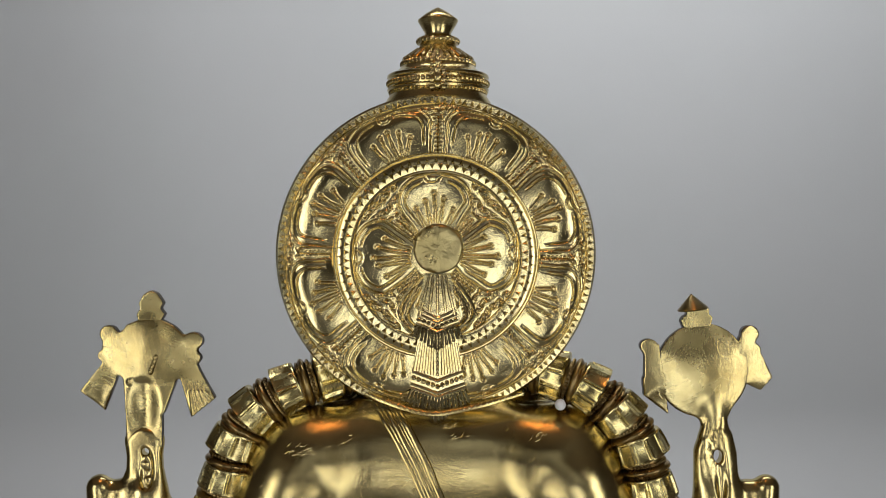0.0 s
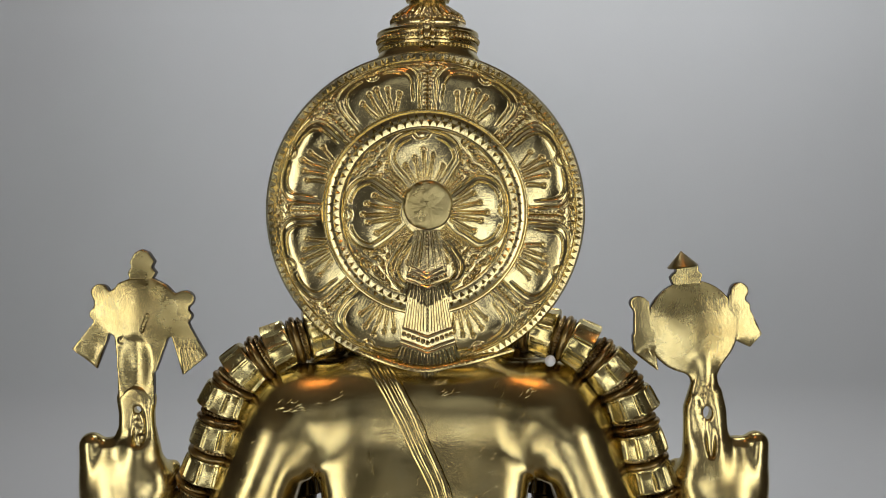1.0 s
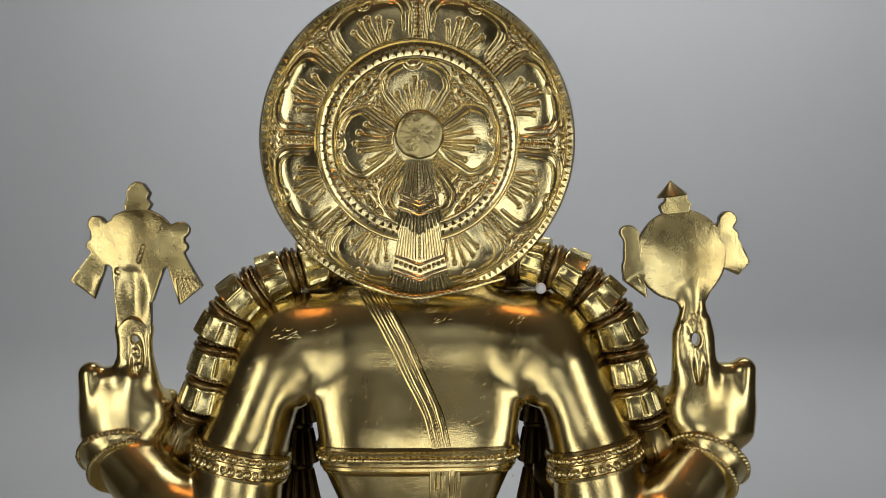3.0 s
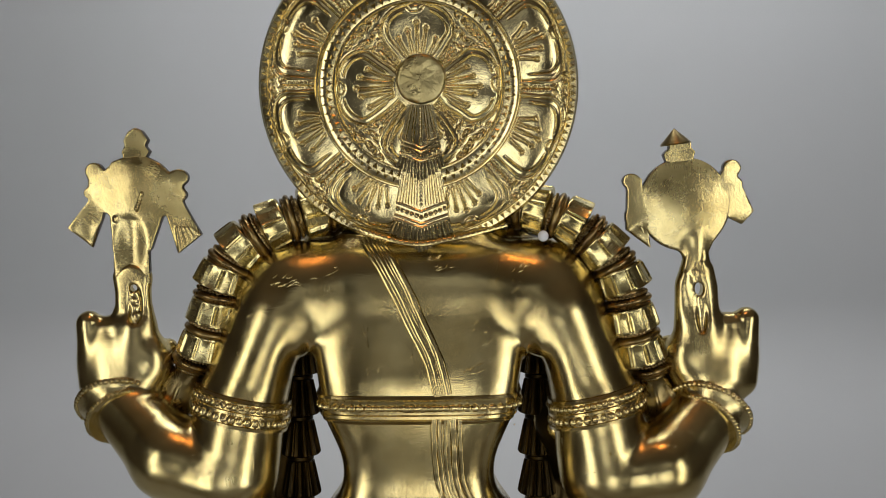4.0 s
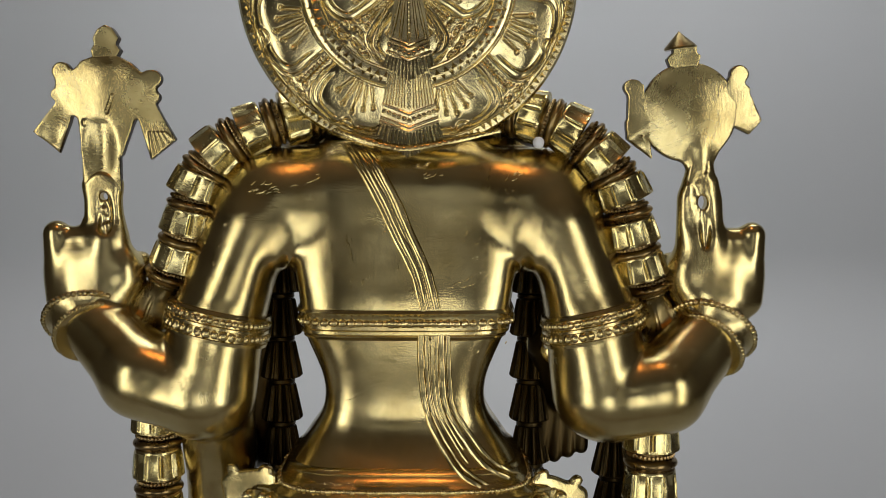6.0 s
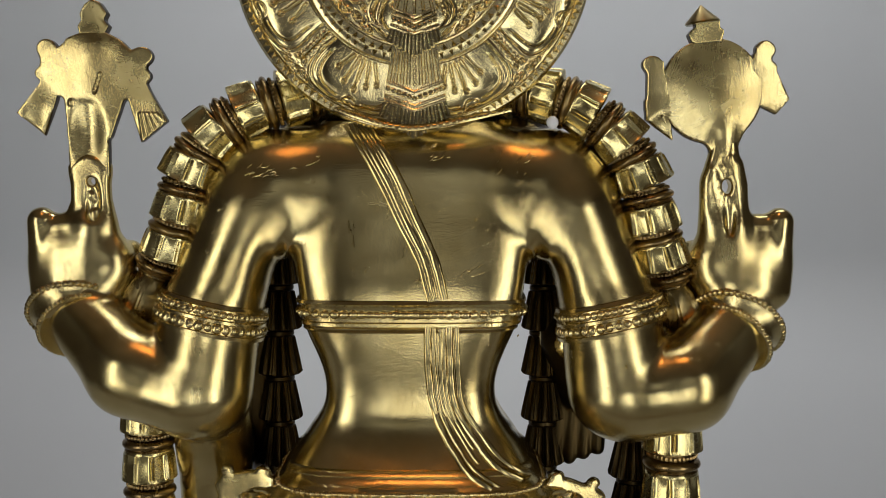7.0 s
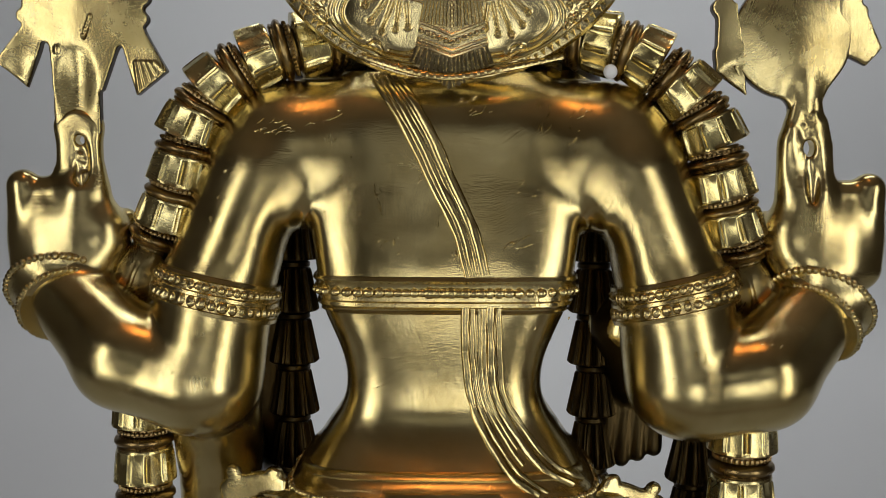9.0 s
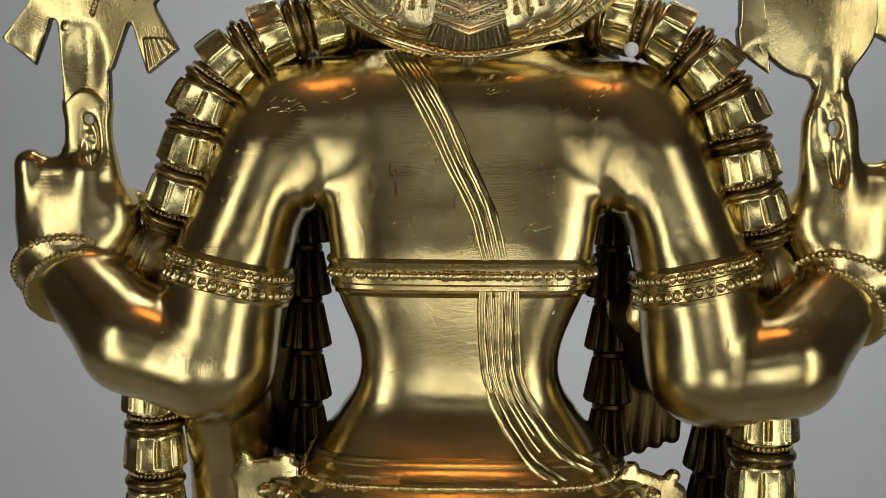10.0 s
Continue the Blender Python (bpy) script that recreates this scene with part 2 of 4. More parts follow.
    def plate(self, shapes, y0, y1, k=2.0, round_off=1.2, blend=3.0, slope=0.0, mid=0.0):
        """A flat plate between the depths y0 and y1, cut to shapes that melt together: lists of corners (x, z), or ovals (x, z, half width, half height)."""
        flat, lo, hi = None, [1e9, 1e9], [-1e9, -1e9]
        gx, gz = self.ax[0][:, None], self.ax[2][None, :]
        for sh in shapes:
            if isinstance(sh, tuple):
                d2 = (np.sqrt(((gx - sh[0]) / sh[2]) ** 2 + ((gz - sh[1]) / sh[3]) ** 2) - 1) * min(sh[2], sh[3])
                box = (sh[0] - sh[2], sh[1] - sh[3], sh[0] + sh[2], sh[1] + sh[3])
            else:
                cx, cz = sum(q[0] for q in sh) / len(sh), sum(q[1] for q in sh) / len(sh)
                d2 = None
                for (xa, za), (xb, zb) in zip(sh, list(sh[1:]) + [sh[0]]):
                    nx, nz = zb - za, xa - xb
                    q = math.hypot(nx, nz)
                    if (cx - xa) * nx + (cz - za) * nz > 0:
                        q = -q
                    e = ((gx - xa) * nx + (gz - za) * nz) / q
                    d2 = e if d2 is None else np.maximum(d2, e)
                box = (min(q[0] for q in sh), min(q[1] for q in sh), max(q[0] for q in sh), max(q[1] for q in sh))
            lo, hi = [min(lo[0], box[0]), min(lo[1], box[1])], [max(hi[0], box[2]), max(hi[1], box[3])]
            if flat is None:
                flat = d2
            else:
                g = np.clip(blend - np.abs(flat - d2), 0, None) / blend
                flat = np.minimum(flat, d2) - g * g * blend / 4
        ym, yh = (y0 + y1) / 2, (y1 - y0) / 2

        def fn(x, y, z):
            i = np.round((x[:, 0, 0] - self.lo[0]) / self.h).astype(int)
            j = np.round((z[0, 0, :] - self.lo[2]) / self.h).astype(int)
            d2 = flat[np.ix_(i, j)][:, None, :] + round_off
            w = np.abs(y - ym - slope * (x - mid)) - yh + round_off
            return np.minimum(np.maximum(d2, w), 0) + np.sqrt(np.maximum(d2, 0) ** 2 + np.maximum(w, 0) ** 2) - round_off

        e = abs(slope) * (hi[0] - lo[0])
        self.put(fn, (lo[0], y0 - e, lo[1]), (hi[0], y1 + e, hi[1]), k)

    def surface(self, relax=2):
        d = self.d
        inside = d < 0
        nx, ny, nz = self.n
        c = inside[:-1, :-1, :-1].astype(np.int8)
        for i in (0, 1):
            for j in (0, 1):
                for l in (0, 1):
                    if i or j or l:
                        c = c + inside[i:nx - 1 + i, j:ny - 1 + j, l:nz - 1 + l]
        cells = np.argwhere((c > 0) & (c < 8))
        index = np.full((nx - 1, ny - 1, nz - 1), -1, dtype=np.int32)
        index[tuple(cells.T)] = np.arange(len(cells))
        acc, cnt = np.zeros((len(cells), 3)), np.zeros(len(cells))
        corners = [(i, j, l) for i in (0, 1) for j in (0, 1) for l in (0, 1)]
        val = {q: d[cells[:, 0] + q[0], cells[:, 1] + q[1], cells[:, 2] + q[2]].astype(float) for q in corners}
        for q in corners:
            for a in range(3):
                if q[a] == 0:
                    e = list(q)
                    e[a] = 1
                    va, vb = val[q], val[tuple(e)]
                    hit = (va < 0) != (vb < 0)
                    t = np.where(hit, va / np.where(hit, va - vb, 1), 0)
                    p = np.tile(np.array(q, float), (len(cells), 1))
                    p[:, a] += t
                    acc += p * hit[:, None]
                    cnt += hit
        verts = (cells + acc / cnt[:, None])
        quads = []
        for a in range(3):
            b1, b2 = [(1, 2), (2, 0), (0, 1)][a]
            lo_, hi_ = [slice(None)] * 3, [slice(None)] * 3
            lo_[a], hi_[a] = slice(0, -1), slice(1, None)
            s0, s1 = inside[tuple(lo_)], inside[tuple(hi_)]
            e = np.argwhere(s0 != s1)
            ok = (e[:, b1] > 0) & (e[:, b2] > 0) & (e[:, b1] < self.n[b1] - 1) & (e[:, b2] < self.n[b2] - 1)
            e = e[ok]
            flip = s0[tuple(e.T)]
            ring = []
            for o1, o2 in ((1, 1), (0, 1), (0, 0), (1, 0)):
                g = e.copy()
                g[:, b1] -= o1
                g[:, b2] -= o2
                ring.append(index[tuple(g.T)])
            q = np.stack(ring, 1)
            q[~flip] = q[~flip][:, ::-1]
            quads.append(q)
        quads = np.concatenate(quads)
        for _ in range(relax):
            s, w = np.zeros_like(verts), np.zeros(len(verts))
            for i in range(4):
                for o in (1, 3):
                    np.add.at(s, quads[:, i], verts[quads[:, (i + o) % 4]])
                    np.add.at(w, quads[:, i], 1)
            verts = verts * 0.4 + 0.6 * s / np.maximum(w, 1)[:, None]
        return verts * self.h + self.lo, quads


# ---- the room, which closes the place round the camera ----
def box_soup(lo, hi):
    s = Soup()
    x, y, z = zip(lo, hi)
    s.add([(x[i], y[j], z[k]) for i in (0, 1) for j in (0, 1) for k in (0, 1)],
          [(0, 1, 3, 2), (4, 6, 7, 5), (0, 4, 5, 1), (2, 3, 7, 6), (0, 2, 6, 4), (1, 5, 7, 3)])
    return s


ONE = Matrix.Identity(4)
for name, lo, hi, mat, label, cat in (
        ("floor", (-2.2, -2.4, -0.1), (2.2, 2.0, 0), FLOOR, "plain pale floor of the studio room", "floor"),
        ("ceiling", (-2.2, -2.4, 2.7), (2.2, 2.0, 2.8), CEILING, "plain painted ceiling of the studio room", "ceiling"),
        ("wall_north", (-2.2, 2.0, -0.1), (2.2, 2.1, 2.8), WALL, "plain warm grey painted wall behind the backdrop", "wall"),
        ("wall_south", (-2.2, -2.5, -0.1), (2.2, -2.4, 2.8), WALL, "plain warm grey painted wall facing the statue", "wall"),
        ("wall_west", (-2.3, -2.5, -0.1), (-2.2, 2.1, 2.8), WALL, "plain warm grey painted side wall of the room", "wall"),
        ("wall_east", (2.2, -2.5, -0.1), (2.3, 2.1, 2.8), WALL, "plain warm grey painted side wall of the room", "wall")):
    tagged(part(name, box_soup(lo, hi), mat, None, "", False, ONE), label, cat, "", "structure")

# backdrop cloth: hangs behind, sweeps forward over the table
s = Soup()
cols, verts = 120, []
line = [(1.62, 2.5 - 0.05 * i) for i in range(28)]
line += [(1.62 - 0.35 * math.sin(a), 0.754 + 0.36 * (1 - math.sin(a))) for a in [0.1 * k for k in range(1, 16)]]
line += [(1.27 - 0.08 * k, 0.754) for k in range(1, 13)]
for y, z in line:
    for j in range(cols):
        x = -1.7 + 3.4 * j / (cols - 1)
        up = min(1.0, max(0.0, (z - 0.78) / 0.4))
        f = 0.010 * noise.noise((x * 1.3, z * 0.5, 3.1)) + 0.005 * noise.noise((x * 3.1 + z * 1.2, z * 1.5, 7.7))
        verts.append((x, y + f * up * 1.6, z))
s.add(verts, grid_faces(len(line), cols))
tagged(part("backdrop", s, CLOTH, None, "", True, ONE), "smooth grey cloth backdrop sweeping down onto the table", "backdrop", "", "structure")

table = empty("table", "plain low table draped by the grey backdrop", "table")
part("tabletop", box_soup((-0.9, 0.25, 0.71), (0.9, 1.5, 0.75)), TABLE_WOOD, table, "", False, ONE)
for x in (-0.85, 0.80):
    for y in (0.3, 1.4):
        part("leg", box_soup((x, y, 0), (x + 0.05, y + 0.05, 0.71)), TABLE_WOOD, table, "", False, ONE)


# ---- the statue: one figure, seen from behind ----
AX = -6.5                                   # the figure's middle line
clay = Clay((-247, -62, -352), (234, 92, 62), 1.1)


def both(fn):
    """Do it on one side, then on the other."""
    for side in (-1, 1):
        fn(lambda x: AX + side * x)


# trunk: width and depth from the shoulders down to the hips
clay.column(AX, 8, [(-96, 46, 13), (-104, 56, 20), (-111, 62, 24.5), (-120, 66, 27.5), (-135, 70, 30), (-150, 72, 32.8), (-166, 73, 36), (-182, 71, 39.6), (-194, 68.5, 41), (-205, 65.5, 41), (-220, 58.5, 39.6),
                    (-236, 51.5, 37.6), (-248, 49, 36), (-258, 49.5, 35.4), (-266, 52.5, 36), (-279, 62, 42), (-290, 69, 50.5), (-301, 75, 59), (-322, 84, 63), (-353, 90, 64)], 10)
clay.limb((AX - 80, 6, -135), (AX + 80, 6, -135), 31, 31, 10, 0.8)
for x in (AX - 80.5, AX + 80.5):
    clay.egg((x, 11, -140), (41, 36, 37), 12)
clay.limb((AX, 22, -110), (AX, 24, -60), 30, 27, 14)
clay.limb((AX - 62, 34, -104), (AX + 62, 34, -104), 22, 22, 6)
clay.egg((AX + 2, 28, -22), (44, 36, 62), 14)
clay.limb((AX + 2, 25, 30), (AX + 2, 25, 62), 40, 33, 8)


def arm(x):
    clay.limb((x(92), 1, -152), (x(114.5), -9, -208), 32, 28.5, 6)
    clay.limb((x(114.5), -9, -208), (x(121), -14, -249), 28.5, 30.5, 6)
    low, tuck, wide, r, near = (4, 1, -1, 20.8, -15) if x(1) < x(0) else (-3, 4, -3, 22.0, -20)
    clay.limb((x(127), -16, -250 + low * 0.4), (x(160 + wide), near, -243.5 + low), 28.5, 26, 3)
    clay.limb((x(160 + wide), near, -242.5 + low), (x(194 - tuck), 1, -214 + low), 26, r, 6)
    clay.limb((x(194 - tuck), 5, -214 + low), (x(199), 10, -186), r - 2, 19.5, 8, 0.85)
    clay.egg((x(197), 7, -180), (27, 14.5, 24), 6)
    clay.limb((x(216), 4, -154.5), (x(211.5), 5, -194), 8.5, 12.5, 5)
    clay.limb((x(204), 6, -159), (x(202), 5, -190), 9.5, 16, 4)
    if x(1) < x(0):
        clay.plate([(x(187), -124, 11.5, 9), [(x(198.5), -122), (x(175.5), -122), (x(174), -160), (x(199), -160)], [(x(199), -146), (x(176), -146), (x(168), -182), (x(200), -182)]], 0.0, 9, 6, 4.0, 5)
    else:
        clay.plate([[(168.5, -108), (181.5, -108), (184, -130), (166, -130)], [(166.5, -121), (186.5, -119), (190, -132), (190.5, -176), (164, -176), (163, -134)]], 0.6, 7.5, 5, 3.0, 4)
        clay.limb((179, 3.5, -106), (184.5, 2, -172), 4.2, 9.0, 5, 0.8)
        clay.limb((173, 3.5, -106), (167.8, 2.2, -130), 3.2, 3.8, 4)
        clay.limb((167.8, 2.2, -130), (172, 3, -172), 3.8, 9.5, 5, 0.8)
    clay.limb((x(186), 4, -160), (x(185), 5, -188), 11.5, 18, 8, 0.85)
    clay.egg((x(174), 7, -179.5), (11, 12, 14), 8)
    clay.egg((x(166), 13, -171), (5, 5, 5), 3)


both(arm)
for x in (AX - 80, AX + 80):
    clay.egg((x, 2, -149), (17, 22, 13), 9)
clay.limb((AX - 121, -1, -246), (AX - 121, 24, -296), 27, 22.5, 5)
clay.limb((AX - 121, 24, -296), (AX - 122, 34, -352), 22.5, 22, 5)   # front arm hanging behind the elbow
clay.limb((AX - 98, 58, -170), (AX - 104, 56, -300), 20, 18, 8)
clay.limb((AX + 100, 40, -230), (AX + 104, 46, -262), 22, 14, 8)   # front hand
# hollows under the arms
for x in (-82, 71.5):
    clay.egg((x, -8, -198), (6, 40, 20.5), 15, True)
# casting slot and pin holes in the two raised fingers
clay.egg((AX - 184.5, -1.6, -142), (4.6, 4.4, 15), 1.2, True)
clay.egg((AX - 186, 0, -131), (2.4, 14, 2.6), 0.8, True)
clay.egg((177.2, 3, -133.8), (2.7, 24, 4.4), 1.0, True)
clay.egg((178.6, -4.6, -147), (3.0, 3.0, 16), 3, True)
lumps = random.Random(21)
for i in range(16):
    clay.egg((lumps.uniform(167, 182), lumps.uniform(-1.6, -0.6), lumps.uniform(-142, -116)), (lumps.uniform(0.6, 1.3), 0.9, lumps.uniform(0.6, 1.5)), 1.4)
for i in range(12):
    clay.egg((AX - 184.5 + lumps.uniform(-2.6, 2.6), lumps.uniform(1.6, 2.6), -136 - lumps.uniform(0, 18)), (lumps.uniform(1.2, 2.4), 1.8, lumps.uniform(1.2, 2.8)), 1.0)


def flap(x):
    top = -296 if x(1) < x(0) else -299
    drop = 0 if x(1) < x(0) else 5
    clay.plate([[(x(78), top - 4), (x(84), top + 0.6), (x(93), top - 1.6 - drop * 0.4), (x(104), top - 0.4 - drop), (x(109.5), top - 3 - drop), (x(113), top - 11 - drop), (x(112), -330), (x(109), -352), (x(78), -352)],
                (x(107), top - 2.4 - drop, 4, 3), (x(112.4), top - 12 - drop, 2.0, 3.6), (x(85), top - 1, 4.4, 2.4)], -16, -9, 3, 0.9, 1.6, (x(0.3) - x(0)), x(98))


both(flap)


def fingers(x):
    for i in range(4):
        clay.limb((x(94 + 8 * i), 46, -268), (x(90 + 9 * i), 42, -306 + 3 * abs(i - 1)), 6.0, 4.6, 2.5)


fingers(lambda x: AX + x)

fv, fq = clay.surface(2)
del clay
figure = Soup()
figure.add(fv.tolist(), fq.tolist())

from mathutils.bvhtree import BVHTree
skin = BVHTree.FromPolygons([Vector(p) for p in fv.tolist()], fq.tolist())


def on_back(x, z, proud=0.0):
    p, n, _, _ = skin.ray_cast(Vector((x, -120, z)), Vector((0, 1, 0)))
    return Vector((x, -20, z)) if p is None else p + n * proud


def loop_on(centre, axis, offset, n, reach):
    """Points round a limb, where the plane at offset along the axis cuts its skin."""
    u, v, w = basis(axis)
    c = Vector(centre) + w * offset
    out = []
    for j in range(n):
        th = 2 * math.pi * j / n
        d = u * math.cos(th) + v * math.sin(th)
        p, _, _, dist = skin.ray_cast(c, d)
        out.append((c + d * reach if p is None or dist > reach else p, d))
    return out


def band(soup, centre, axis, rows, n, reach, slot=0):
    """A band round a limb: rows of (offset, proud)."""
    verts = []
    for off, proud in rows:
        verts += [p + d * proud for p, d in loop_on(centre, axis, off, n, reach)]
    soup.add(verts, grid_faces(len(rows), n, True), slot)


grit = random.Random(5)


def pearls(soup, centre, axis, off, proud, n, reach, r, slot=0, long=1.0):
    for p, d in loop_on(centre, axis, off, n, reach):
        q = grit.uniform(0.82, 1.12)
        ball(soup, p + d * proud * grit.uniform(0.4, 0.65), r * q * 1.08, 8, 6, (grit.uniform(1.0, 1.25), 1, long * grit.uniform(0.85, 1.1)), slot)


def ornaments(x):
    # arm ring with two pearl rows
    c, tilt = (x(112), -10, -207), (x(112) - x(103), -2, -40)
    band(figure, c, tilt, [(-9.4, -0.5), (-9, 2.2), (-7.2, 2.8), (-6.4, 1.6), (-1.2, 1.6), (-0.6, 2.8), (1.0, 2.8), (1.6, 1.6), (7, 1.8), (7.4, 3.0), (9.4, 2.6), (9.8, -0.5)], 72, 44)
    pearls(figure, c, tilt, -3.8, 1.9, 50, 44, 1.9, 0, 1.2)
    pearls(figure, c, tilt, 4.2, 1.7, 38, 44, 2.2, 0, 1.3)
    # flared wrist cuff with beaded rims
    side = 1 if x(1) > x(0) else -1
    low, high, lean_low, lean_high, back = ((187, -4, -223), (192, 2, -214), 48, 31, 40) if side > 0 else ((192.5, -3, -215.5), (197.5, 3, -208), 36, 12, 46)
    rims = []
    for (cx, cy, cz), lean in ((low, lean_low), (high, lean_high)):
        w = Vector((side * math.sin(radians(lean)) * math.cos(radians(back)), math.sin(radians(back)), math.cos(radians(lean)) * math.cos(radians(back))))
        u = Vector((0, 1, 0)).cross(w).normalized()
        rims.append((Vector((x(cx), cy, cz)), u, w.cross(u)))

    def cuff_at(f, r, th):
        p = [c + (u * math.cos(th) + v * math.sin(th)) * r for c, u, v in rims]
        return p[0].lerp(p[1], f)

    rows = [(-0.02, 17), (-0.08, 22.6), (0.0, 23.8), (0.08, 24.1), (0.18, 23.2), (0.24, 22.8), (0.5, 23.6), (0.72, 25.2), (0.8, 26.0), (0.9, 27.2), (1.0, 27.6), (1.1, 26.6), (1.05, 18)]
    figure.add([cuff_at(f, r, 2 * math.pi * j / 72) for f, r in rows for j in range(72)], grid_faces(len(rows), 72, True))
    for f, r, n, q in ((0.06, 24.3, 56, 1.5), (0.95, 27.7, 50, 1.95)):
        for j in range(n):
            ball(figure, cuff_at(f, r - 0.45 * q + grit.uniform(-0.15, 0.15), 2 * math.pi * (j + grit.uniform(-0.12, 0.12)) / n), q * grit.uniform(0.95, 1.15), 8, 6)


both(ornaments)

# chest belt and hip belt
c, up = (AX, 12, -204), (0, 0, 1)
band(figure, c, up, [(7.6, -0.5), (7.2, 1.8), (5.6, 2.6), (4.4, 1.6), (3.6, 1.2), (-4.4, 1.2), (-5.2, 2.2), (-7, 2.4), (-8, 1.2), (-9, 0.8), (-10, 1.6), (-11.2, -0.5)], 128, 78)
pearls(figure, c, up, -0.2, 2.2, 84, 78, 2.5, 0, 1.0)
c = (AX, 12, -302)
band(figure, c, up, [(13, -0.5), (12, 1.6), (10, 1.9), (9, 0.8), (5, 1.0), (4.4, 2.4), (-1.5, 2.6), (-2.4, 3.8), (-5, 4.4), (-7, 3.6), (-8, 1.5), (-30, 3.0), (-36, 2.0)], 160, 112)
pearls(figure, c, up, 1.6, 4.4, 176, 112, 1.6)
pearls(figure, c, up, -11.5, 4.0, 104, 112, 2.9)
pearls(figure, c, up, -19, 4.4, 104, 112, 2.9)

# thread of several strands laid slantwise over the back
def strands(path, spread, lean):
    for f, r, seed, stop in spread:
        pts, radii = [], []
        line = curve(path)
        for i, p in enumerate(line[:max(4, int(len(line) * stop))]):
            g = f + 0.035 * noise.noise((i * 0.22, seed, 5.0))
            pts.append(on_back(p.x + p.y * g, p.z + p.y * g * lean(p.z), 0.55))
            radii.append(r * (0.95 + 0.3 * noise.noise((i * 0.3, seed * 7, 2.0))))
        tube(figure, pts, radii, 8, 0, False, 0.85)


strands([(-43, 11.5, -99), (-25.6, 11, -126.5), (-12, 10, -154), (-1.4, 9, -175), (5, 8.4, -197)],
        ((0.0, 1.5, 1, 1), (0.2, 1.3, 2, 1), (0.42, 1.9, 3, 1), (0.62, 1.3, 4, 1), (0.8, 1.5, 5, 1), (1.0, 2.3, 6, 1)), lambda z: 0.18)
strands([(4, 16, -210), (4, 16.5, -234), (6.6, 16, -255), (13, 18, -272), (25, 21, -290), (39, 22, -299)],
        ((0.0, 2.2, 7, 1), (0.2, 1.5, 8, 1), (0.42, 1.4, 9, 0.8), (0.55, 1.3, 10, 0.72), (0.74, 2.2, 11, 1), (1.0, 1.7, 12, 1)), lambda z: 0.16 * min(1, max(0, (-250 - z) / 20)))

# chisel marks left in the casting
rnd = random.Random(11)
for cx, cz, wx, wz, n, heading, size in (
        (-84, -125, 13, 3, 17, 0.35, 1.5), (-56, -119, 8, 3, 4, 0.2, 1.6), (42, -120, 3, 8, 7, 1.2, 2.0), (60, -117, 6, 3, 6, 0.7, 1.8), (50, -131, 14, 6, 8, 1.0, 0.7), (3, -111, 5, 2, 6, 0.6, 1.5),
        (11, -117, 5, 2, 6, 0.7, 1.6), (-39, -160, 2, 7, 8, 1.3, 1.5), (-33, -182, 5, 4, 6, 1.0, 0.9), (27, -180, 8, 3, 6, 0.4, 2.6), (-114, -160, 8, 16, 7, 0.9, 0.9), (34, -154, 7, 4, 5, 0.4, 1.0),
        (146, -224, 8, 5, 9, 0.6, 0.8), (120, -236, 14, 5, 6, 1.2, 1.2), (-60, -150, 20, 20, 6, 0.8, 0.8), (80, -150, 14, 16, 6, 0.9, 0.9), (-146, -240, 14, 10, 5, 0.5, 0.9), (30, -230, 30, 16, 5, 1.4, 1.2), (-17, -147, 2, 5, 6, 1.0, 1.2), (-8, -166, 2, 7, 8, 1.1, 1.3), (-1, -186, 2, 7, 7, 1.2, 1.2)):
    for i in range(n):
        x0, z0 = cx + rnd.uniform(-wx, wx), cz + rnd.uniform(-wz, wz)
        t, l, bend = heading + rnd.uniform(-0.4, 0.4), size * rnd.uniform(0.7, 1.6), rnd.uniform(-0.5, 0.5)
        pts = [on_back(x0 + l * q * math.cos(t + bend * q), z0 + l * q * math.sin(t + bend * q), 0.08) for q in (-1, -0.5, 0, 0.5, 1)]
        tube(figure, pts, [0.1, 0.3, 0.4, 0.3, 0.1], 6, 0, False, 0.75)

# crown above the head
crown = Soup()
lathe(crown, (AX + 3.2, 14, 60), (0, 0, 1), [
    (0, 34), (30, 33), (34, 30.4), (36.6, 29.6), (37.2, 31.2), (38.4, 31.6), (39.4, 30.6), (44.6, 30.6), (45.6, 31.6), (47, 31.4), (47.8, 30.2), (48.4, 26.5), (50, 25.2), (51.4, 23.6), (53.2, 23.0), (55.4, 22.2), (62, 13.2), (66, 11.2),
    (67, 12.6), (69, 13.6), (70.5, 12.6), (72.5, 8.4), (74, 8.2), (79, 11.2), (81.4, 12.6), (82.2, 12.4), (86, 7.5), (88.6, 3.4), (90, 0.4)], 48, 0, 0)
for z, r, n, q in ((102, 31.0, 64, 1.35), (114.2, 22.4, 46, 1.45), (128.6, 12.5, 26, 1.4), (96.4, 29.8, 64, 1.0)):
    for j in range(n):
        th = 2 * math.pi * j / n
        ball(crown, (AX + 3.2 + r * math.cos(th), 14 + r * math.sin(th), z), q, 7, 5, (1, 1, 1.25))
for j in range(28):
    th = 2 * math.pi * j / 28
    a = Vector((math.cos(th), math.sin(th), 0))
    o = Vector((AX + 3.2, 14, 0))
    tube(crown, [o + a * 21.8 + Vector((0, 0, 117)), o + a * 13.2 + Vector((0, 0, 123.5))], [1.1, 0.7], 6)
